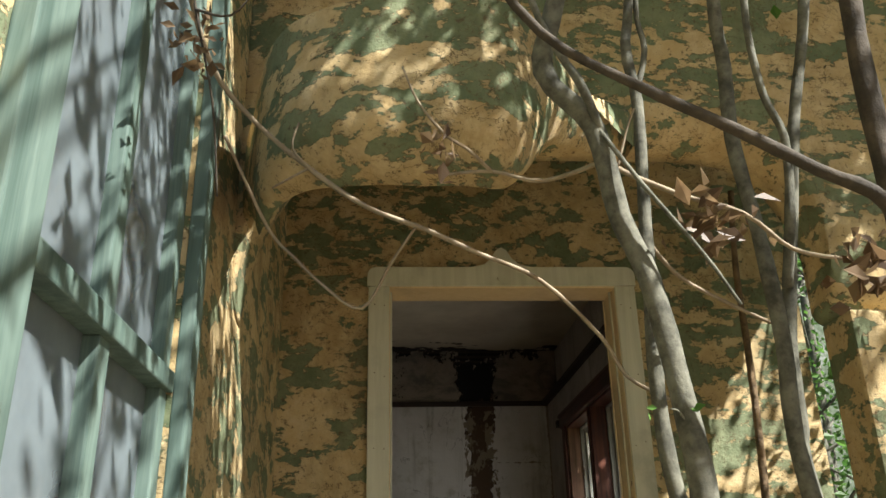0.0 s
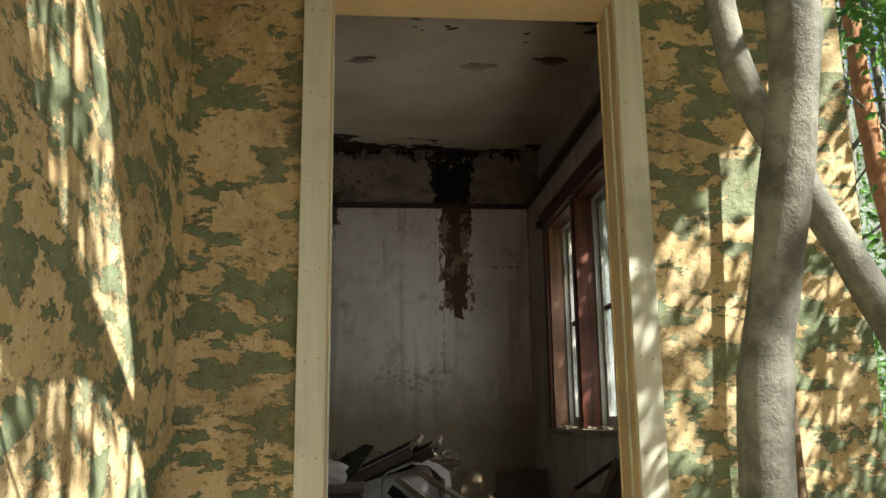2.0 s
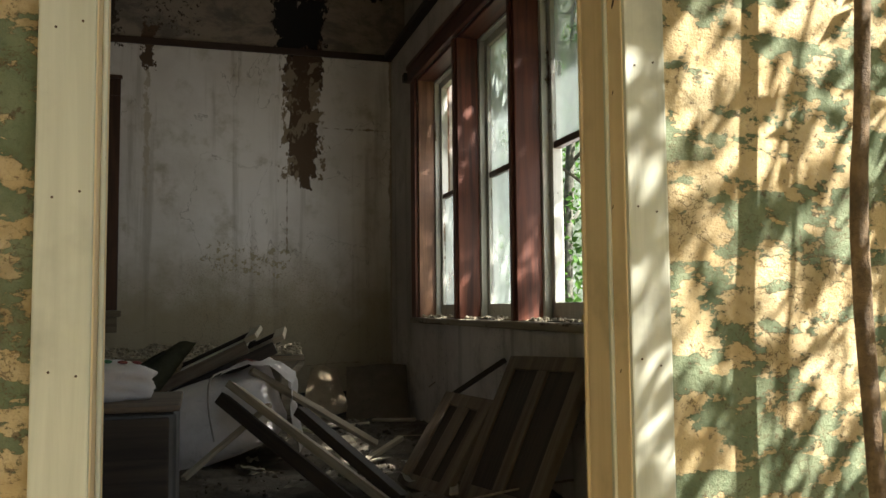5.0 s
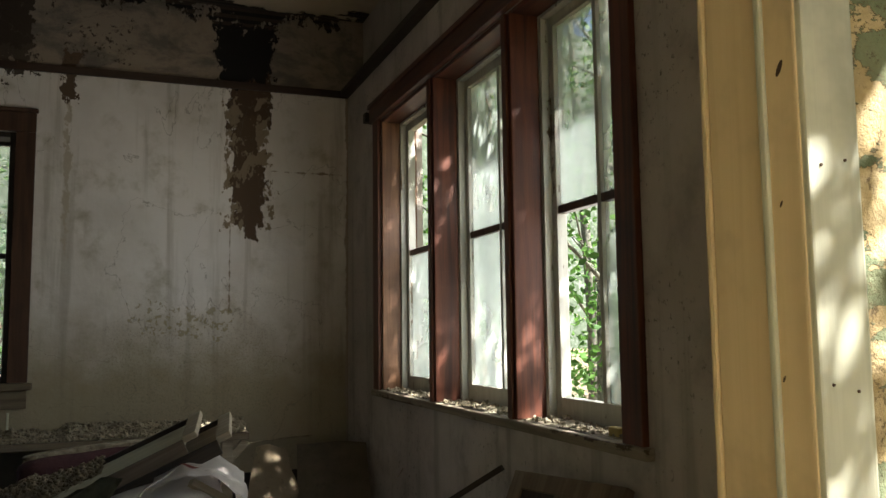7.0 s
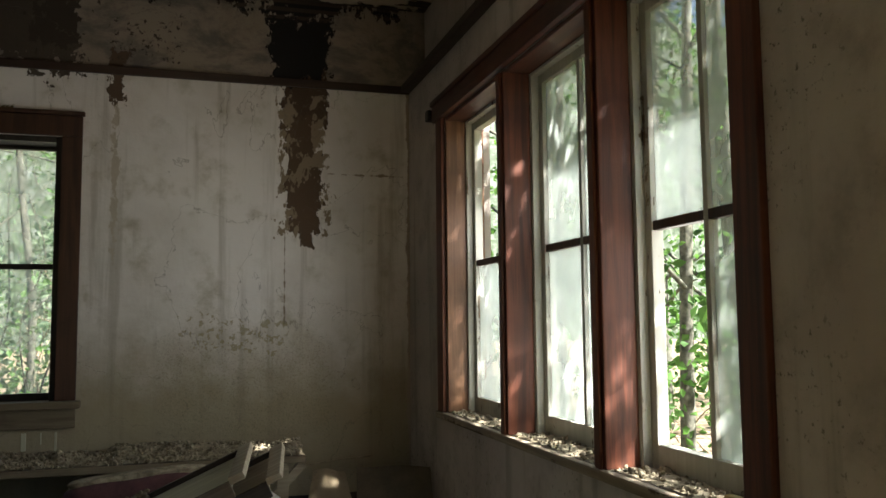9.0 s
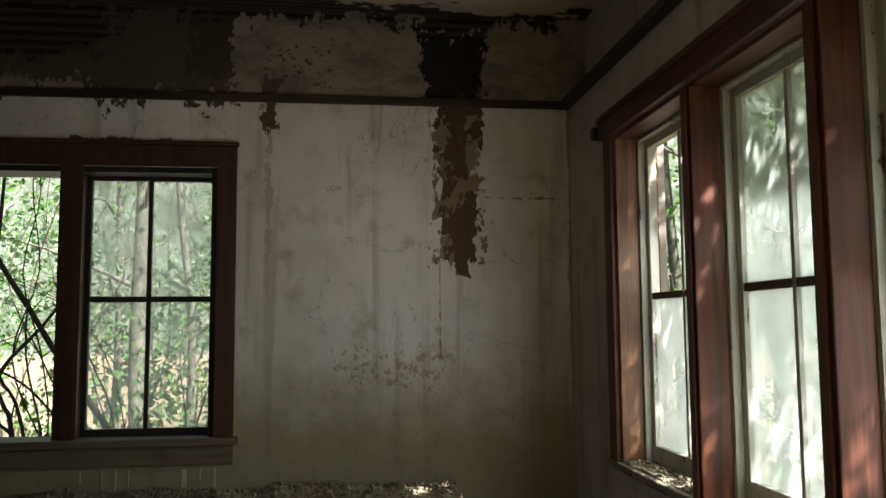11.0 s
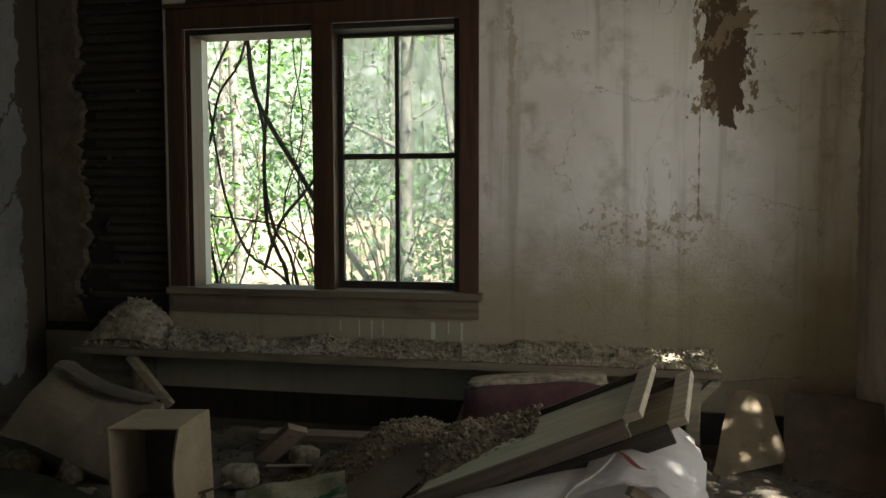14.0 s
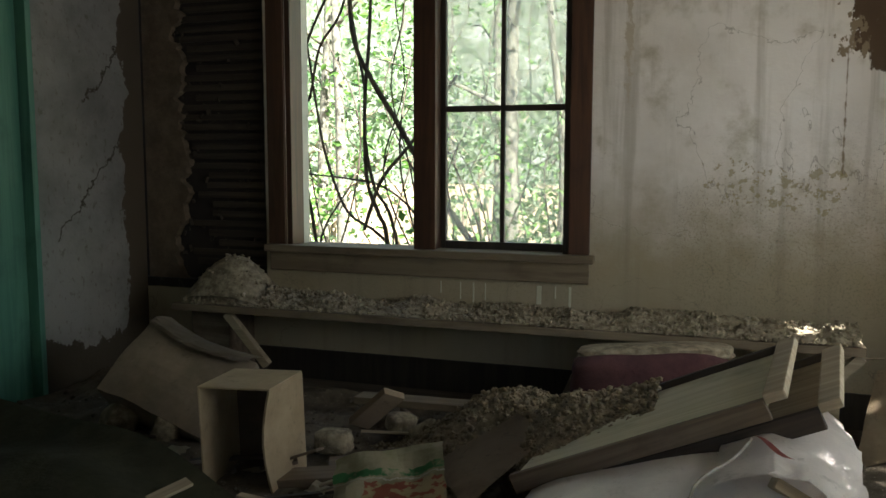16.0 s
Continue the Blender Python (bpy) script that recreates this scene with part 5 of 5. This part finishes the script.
# torn upholstered seat under the panels
seat = thing("armchair_cushion", "torn white vinyl seat squab under the wooden panels", "cushion", pose(0.165, 5.78, 0.215, 0, -18, -4))
bm = soft_block((0.39, 0.42, 0.165), 0.06, 3)
bmesh.ops.translate(bm, vec=(-0.03, 0, 0), verts=bm.verts[:])
part("cover", bm, M_WHITE, seat, smooth=True)
# loose vinyl hanging over the raised end
bm = bmesh.new()
PROFILE = [(0.16, 0.188), (0.28, 0.192), (0.36, 0.165), (0.43, 0.06), (0.405, -0.02), (0.385, -0.12), (0.375, -0.23)]
g = []
for i in range(19):
    u = i / 18
    row = []
    for k in range(25):
        q = k / 24 * (len(PROFILE) - 1)
        n = min(int(q), len(PROFILE) - 2)
        px, pz = [PROFILE[n][e] + (PROFILE[n + 1][e] - PROFILE[n][e]) * (q - n) for e in (0, 1)]
        w = 0.022 * noise.noise(Vector((u * 5, q * 0.8, 3))) + 0.009 * noise.noise(Vector((u * 14, q * 2.2, 7)))
        row.append(bm.verts.new((px + w + 0.03 * math.sin(3 * u) * (pz < 0.15), -0.40 + 0.72 * u + 0.4 * w, pz + w * 0.6)))
    g.append(row)
for i in range(18):
    for k in range(24):
        bm.faces.new((g[i][k], g[i + 1][k], g[i + 1][k + 1], g[i][k + 1]))
bmesh.ops.solidify(bm, geom=bm.faces[:], thickness=0.004)
part("loose_cover", bm, M_WHITE, seat, "creased loose vinyl cover", smooth=True)
bm = tube(bmesh.new(), [(0.06, -0.425, -0.06), (0.08, -0.42, 0.08), (0.12, -0.38, 0.185), (0.20, -0.26, 0.195), (0.24, -0.12, 0.196)], 0.004, 0.004, 7)
part("piping", bm, M_CORD, seat, "grey piping cord")
bm = bmesh.new()
for k in range(8):
    a, b = k / 8, (k + 1) / 8
    w = lambda u: 0.006 * math.sin(math.pi * u) + 0.0008
    at = lambda u, e: (0.25 + 0.09 * u + e, -0.14 - 0.20 * u, 0.206 - 0.012 * u + 0.006 * math.sin(7 * u))
    bm.faces.new([bm.verts.new(p) for p in (at(a, -w(a)), at(b, -w(b)), at(b, w(b)), at(a, w(a)))])
part("tear", bm, M_INK_RED, seat, "red lining in the tear")


# wooden panels lying across the seat
def tray(name, label, length, width, m, top_mat, side_mat):
    ob = thing(name, label, "panel", m)
    part("panel_board", worn(solid((0, length - 0.056, 0.021, width - 0.016, -0.022, -0.010))), top_mat, ob)
    part("side_rail", worn(solid((0, length - 0.056, 0, 0.02, -0.05, 0.006)), 0.003), side_mat, ob)
    part("side_rail", worn(solid((0, length - 0.056, width - 0.016, width, -0.05, 0.010)), 0.003), M_OLDWOOD, ob, "dark back edge")
    part("end_rail", worn(solid((length - 0.055, length, -0.004, width + 0.004, -0.008, 0.018)), 0.004), M_PALEWOOD, ob, "pale end rail")
    return ob


ALONG, ACROSS = Vector((0.70, -0.10, 0.33)), Vector((0.09, 0.53, 0.044))
LOW = Vector((-0.32, 5.745, 0.255))
OVER = ALONG.normalized().cross(ACROSS).normalized()
tray("wooden_panel", "dusty drawer panel with a pale end rail", 0.80, 0.52, leaning(LOW, ALONG, ACROSS), M_DUSTWOOD, M_PANELWOOD)
tray("wooden_panel", "dark drawer panel slipped under another", 0.80, 0.50, leaning(LOW + 0.11 * ALONG.normalized() - 0.058 * OVER, ALONG, ACROSS), M_PALEWOOD, M_OLDWOOD)
chunk_field("rubble", "plaster crumbs spilled over the low end of the panel", Top((-0.34, 0.06, 5.84, 6.26, 0.014), lambda x, y: 0.228 + 0.472 * (x + 0.32) + 0.166 * (y - 5.745) - 0.035 + 0.085 * math.exp(-((x + 0.26) / 0.15) ** 2 - ((y - 6.14) / 0.17) ** 2) + rag(x, y, 9, 0.012)), 1400, M_DIRT)
sheet_pts = ((-0.80, 6.28, 0.10), (-0.44, 5.72, 0.16), (-0.26, 6.05, 0.30), (-0.56, 6.42, 0.27))
cush = thing("cushion", "worn maroon plush cushion with a dusty top", "cushion", pose(-0.02, 6.86, 0.26, -8, -4, 6))
part("cover", soft_block((0.31, 0.17, 0.14), 0.15, 5), M_MAROON, cush, smooth=True)
bm = soft_block((0.30, 0.15, 0.03), 0.3, 6)
bmesh.ops.translate(bm, vec=(0.02, 0.02, 0.135), verts=bm.verts[:])
part("dust_cover", bm, M_RUBBLE, cush, "thick dust on the cushion")


def sheet(name, label, category, pts, mat, thick=0.006, cuts=8, buckle=0.03, seed=2):
    """A bent sheet between four corners."""
    ob = thing(name, label, category, Matrix.Translation(Vector(pts[0])))
    a, b, c, d = [Vector(p) - Vector(pts[0]) for p in pts]
    n = (b - a).cross(d - a).normalized()
    bm = bmesh.new()
    g = []
    for i in range(cuts + 1):
        row = []
        for j in range(cuts + 1):
            u, v = i / cuts, j / cuts
            p = a.lerp(b, u).lerp(d.lerp(c, u), v)
            row.append(bm.verts.new(p + n * buckle * (noise.noise(Vector((u * 2, v * 2, seed))) + math.sin(math.pi * u) * 0.7)))
        g.append(row)
    for i in range(cuts):
        for j in range(cuts):
            bm.faces.new((g[i][j], g[i + 1][j], g[i + 1][j + 1], g[i][j + 1]))
    bmesh.ops.solidify(bm, geom=bm.faces[:], thickness=thick)
    part("sheet", bm, mat, ob, smooth=True)
    return ob


sheet("fibreboard", "smooth brown fibreboard under the rubble mound", "board", sheet_pts, M_FIBRE, 0.01, 8, 0.012, 9)
sheet("cardboard_sheet", "bent brown cardboard leaning in the corner", "cardboard", ((0.72, 6.85, 0.01), (1.04, 6.95, 0.08), (0.99, 7.1, 0.33), (0.82, 7.05, 0.35)), M_CARD, 0.006, 8, 0.05, 3)
sheet("cardboard_sheet", "dark cardboard leaning on the wall", "cardboard", ((1.02, 6.9, 0.01), (1.38, 6.7, 0.01), (1.40, 6.9, 0.36), (1.06, 7.15, 0.34)), M_CARDDARK, 0.006, 8, 0.03, 4)
sheet("cardboard_scrap", "small folded dark cardboard scrap", "cardboard", ((-0.42, 6.72, 0.06), (-0.22, 6.68, 0.06), (-0.30, 6.78, 0.30), (-0.33, 6.8, 0.30)), M_CARDDARK, 0.005, 5, 0.02, 5)
sheet("cloth", "crumpled green-grey cloth over debris", "cloth", ((-2.75, 5.3, 0.06), (-1.15, 5.25, 0.03), (-1.2, 5.75, 0.05), (-2.8, 6.15, 0.16)), M_TARP, 0.01, 16, 0.12, 7)
sheet("cardboard_flap", "curled grey-green cardboard on the cabinet", "cardboard", ((-0.178, 4.450, 0.461), (0.035, 4.477, 0.470), (0.141, 4.610, 0.612), (0.035, 4.654, 0.586)), M_TARP, 0.006, 6, 0.03, 8)

# picture magazine


def print_material():
    """A faded colour cover: pale paper, a green band, red and yellow pictures."""
    m = Mat("faded_colour_print", 0.6).local()
    x, y = m.axis("X"), m.axis("Y")
    w = m.math("MULTIPLY", m.math("SUBTRACT", m.noise(18, 5, 0.6), 0.5), 0.05)
    yy, xx = m.math("ADD", y, w), m.math("ADD", x, w)
    band = lambda v, lo, hi: m.math("MULTIPLY", m.ramp(v, lo, lo + 0.004), m.ramp(v, hi, hi - 0.004))
    c = m.mix(m.ramp(m.noise(9, 5, 0.6), 0.4, 0.65), (0.46, 0.43, 0.30), (0.30, 0.29, 0.18))
    c = m.mix(m.math("MULTIPLY", band(yy, 0.0, 0.035), m.ramp(m.noise(14, 4, 0.6), 0.4, 0.5)), c, (0.06, 0.24, 0.09))
    pic = m.math("MULTIPLY", band(yy, -0.14, -0.02), band(xx, -0.08, 0.17))
    c = m.mix(pic, c, m.mix(m.ramp(m.noise((22, 40, 20), 3, 0.5), 0.46, 0.52), (0.34, 0.11, 0.07), (0.46, 0.38, 0.22)))
    c = m.mix(band(yy, -0.012, -0.004), c, (0.62, 0.60, 0.52))
    m.colour(c)
    m.bump(m.noise(12, 5, 0.6), 0.006, 0.6)
    return m.m


M_PRINT = print_material()
mag = thing("magazine", "torn picture magazine with faded colours", "magazine", pose(-0.69, 5.74, 0.215, 26, -10, 16))
bm = bmesh.new()
g = [[bm.verts.new((-0.17 + 0.34 * i / 14 + 0.012 * noise.noise(Vector((i, j, 1)) * 0.6), (-0.15 + 0.27 * j / 10) * (1 - 0.25 * abs(i / 14 - 0.7)), 0.012 * math.sin(i * 0.5) + 0.02 * noise.noise(Vector((i * 0.25, j * 0.3, 4))) - 0.6 * max(0.0, 0.03 - 0.27 * j / 10 + 0.04))) for j in range(11)] for i in range(15)]
for i in range(14):
    for j in range(10):
        bm.faces.new((g[i][j], g[i + 1][j], g[i + 1][j + 1], g[i][j + 1]))
bmesh.ops.solidify(bm, geom=bm.faces[:], thickness=0.003)
part("cover", bm, M_PRINT, mag, "faded colour-printed cover")
part("page_block", worn(solid((-0.15, 0.15, -0.05, 0.09, -0.05, -0.034)), 0.003), M_PAPER, mag)
cup = thing("plastic_cup", "white square plastic pot among the debris", "pot", pose(-0.26, 5.72, 0.10, 20, 10, 15))
bm = bmesh.new()
bmesh.ops.create_cone(bm, cap_ends=True, segments=4, radius1=0.035, radius2=0.05, depth=0.06)
part("body", worn(bm, 0.004), M_PAPER, cup)


def plank(label, a, b, w, t, mat, roll=0, name="plank", group="loose planks"):
    a, b = Vector(a), Vector(b)
    m = look((a + b) / 2, b, roll) @ pose(0, 0, 0, 0, 90, 0)
    length = (b - a).length
    ob = thing(name, label, "plank", m, group)
    bm = worn(solid((-w / 2, w / 2, -t / 2, t / 2, -length / 2, length / 2)), 0.003)
    bmesh.ops.transform(bm, matrix=pose(0, 0, 0, 0, 90, 0), verts=bm.verts[:])
    part("board", bm, mat, ob)
    return ob


plank("splintered pale lath resting on the seat", (0.36, 5.40, 0.46), (0.93, 5.55, 0.10), 0.035, 0.025, M_PALEWOOD, 20)
plank("broad dusty board slanting down to the floor", (0.285, 5.20, 0.41), (0.80, 4.66, 0.03), 0.12, 0.03, M_PALEWOOD, 25)
plank("dark edge board slanting down to the floor", (0.235, 5.16, 0.37), (0.70, 4.60, 0.01), 0.05, 0.05, M_OLDWOOD, 25)
plank("dark split board lying over another", (0.54, 5.15, 0.31), (0.86, 4.72, 0.03), 0.06, 0.04, M_OLDWOOD, 10)
plank("short pale stick among the litter", (0.85, 5.4, 0.05), (1.05, 5.55, 0.12), 0.03, 0.02, M_PALEWOOD)
plank("thin stick leaning by the cabinet", (0.10, 4.9, 0.12), (0.42, 5.15, 0.34), 0.025, 0.018, M_PALEWOOD)
plank("grey board half buried in litter", (-1.08, 6.12, 0.06), (-0.66, 6.32, 0.11), 0.16, 0.03, M_PANELWOOD, 5)
plank("dusty board lying on litter", (-1.25, 6.75, 0.13), (-0.55, 6.72, 0.15), 0.10, 0.03, M_SILL, 0)
plank("short block of grey wood", (-1.22, 5.95, 0.05), (-0.98, 6.05, 0.06), 0.12, 0.05, M_PANELWOOD, 0)
plank("thin dark lath on the floor", (-1.2, 5.72, 0.09), (-0.62, 5.62, 0.10), 0.03, 0.02, M_PALEWOOD, 0)
plank("yellowish splintered board end", (-1.16, 6.55, 0.08), (-0.98, 6.5, 0.24), 0.10, 0.03, M_FIBRE, 30)
plank("dark stick leaning on the wall", (1.16, 5.18, 0.33), (1.36, 5.0, 0.50), 0.03, 0.02, M_OLDWOOD)
r = random.Random(41)
for n in range(34):
    x, y = (r.uniform(-1.15, -0.45), r.uniform(5.75, 6.9)) if n < 16 else (r.uniform(-2.5, -1.0), r.uniform(5.4, 6.3)) if n < 25 else (r.uniform(0.55, 1.3), r.uniform(4.6, 6.9))
    a, d = r.uniform(0, 6.28), r.uniform(0.07, 0.2)
    z = 0.05 + r.uniform(0.0, 0.05)
    plank("broken splinter of lath in the litter", (x - d * math.cos(a), y - d * math.sin(a), z), (x + d * math.cos(a), y + d * math.sin(a), z + r.uniform(-0.03, 0.06)), r.uniform(0.02, 0.05), r.uniform(0.008, 0.016), r.choice((M_OLDWOOD, M_PANELWOOD, M_PALEWOOD)), r.uniform(-30, 30), "splinter", "splinters in the litter")
for n, (x, y, z, s) in enumerate(((-1.15, 6.3, 0.09, 0.07), (-1.0, 6.62, 0.08, 0.06), (-1.85, 6.25, 0.07, 0.08), (-2.15, 6.3, 0.07, 0.09), (-0.85, 6.5, 0.09, 0.06), (-1.75, 5.95, 0.06, 0.07))):
    c = thing("plaster_lump", "rounded dirty lump of old plaster", "rubble", pose(x, y, z, 10 * n, 7 * n, 50 * n), "plaster lumps")
    part("lump", soft_block((s, s * 0.7, s * 0.6), 0.1, n + 20, 4, 0.06), M_RUBBLE, c, smooth=True)
r = random.Random(77)
for n in range(16):
    x, y = r.uniform(0.35, 1.1), r.uniform(4.6, 5.6)
    if n > 9:
        x, y = r.uniform(-2.2, -0.9), r.uniform(5.7, 6.6)
    p = thing("paper_scrap", "torn yellowed paper scrap on the floor", "paper", pose(x, y, 0.06 + 0.01 * r.random(), r.uniform(-14, 14), r.uniform(-14, 14), r.uniform(0, 180)), "paper scraps")
    bm = bmesh.new()
    w, d = r.uniform(0.05, 0.12), r.uniform(0.05, 0.10)
    g = [[bm.verts.new((w * (i / 4 - 0.5), d * (j / 4 - 0.5) * r.uniform(0.85, 1.1), 0.012 * noise.noise(Vector((i * 0.7, j * 0.7, n))))) for j in range(5)] for i in range(5)]
    for i in range(4):
        for j in range(4):
            bm.faces.new((g[i][j], g[i + 1][j], g[i + 1][j + 1], g[i][j + 1]))
    bmesh.ops.solidify(bm, geom=bm.faces[:], thickness=0.0015)
    part("page", bm, M_PAPER, p)


# low cabinet behind the door, with a bag on it
cab = thing("cabinet", "low dull enamel cabinet standing near the door", "cabinet", pose(-0.134, 4.45, 0.0))
part("body", worn(solid((-0.24, 0.226, -0.20, 0.21, 0.03, 0.433)), 0.02, 3), M_GREYMETAL, cab)
part("front_panel", worn(solid((-0.22, 0.206, -0.212, -0.2015, 0.05, 0.418)), 0.006), M_OLDWOOD, cab, "dark front panel")
part("top", worn(solid((-0.245, 0.236, -0.216, 0.215, 0.434, 0.452)), 0.008, 3), M_PANELWOOD, cab)
part("plinth", solid((-0.22, 0.21, -0.18, 0.19, 0.001, 0.03)), M_OLDWOOD, cab)
bag = thing("plastic_bag", "crumpled white plastic bag with printed flowers", "bag", pose(-0.115, 4.48, 0.505, 0, 6, 20))
part("bag", soft_block((0.125, 0.10, 0.05), 0.3, 12, 12, 0.12), M_WHITE, bag, smooth=True)
for x, y, mm in ((0.02, -0.06, M_INK_RED), (0.07, -0.03, M_INK_RED), (-0.03, -0.075, M_INK_GREEN)):
    bm = bmesh.new()
    bmesh.ops.create_uvsphere(bm, u_segments=8, v_segments=5, radius=0.016, matrix=Matrix.Translation((x, y, 0.062)) @ Matrix.Diagonal((1, 1, 0.35, 1)))
    part("print", bm, mm, bag, "printed flower")


# old doors lying on edge against the side wall
def leaning_door(label, length, width, m, panels):
    ob = thing("panel_door", label, "door", m, "doors leaning on the wall")
    t, s = 0.035, 0.055
    part("stile", worn(solid((0, length, 0, s, -t / 2, t / 2)), 0.004), M_PANELWOOD, ob)
    part("stile", worn(solid((0, length, width - s, width, -t / 2, t / 2)), 0.004), M_PANELWOOD, ob)
    step = (length - s) / panels
    for k in range(panels + 1):
        part("rail", worn(solid((k * step, k * step + s, s, width - s, -t / 2, t / 2)), 0.004), M_PANELWOOD, ob)
    for k in range(panels):
        mid = width / 2
        part("muntin", worn(solid((k * step + s, (k + 1) * step, mid - 0.03, mid + 0.03, -t / 2, t / 2)), 0.004), M_PANELWOOD, ob)
        for y0, y1 in ((s, mid - 0.03), (mid + 0.03, width - s)):
            part("door_panel", worn(solid((k * step + s, (k + 1) * step, y0, y1, -0.008, 0.008)), 0.003), M_OLDWOOD, ob)
    return ob


leaning_door("old brown panelled door leaning low against the wall", 0.56, 0.48, leaning((1.06, 4.69, 0.03), (0.24, 0.07, 0.475), (0.2, -0.95, 0.0)), 1)
leaning_door("narrow grey panelled shutter propped in the debris", 0.42, 0.29, leaning((0.90, 4.98, 0.03), (0.23, 0.08, 0.33), (0.10, -0.27, -0.03)), 1)
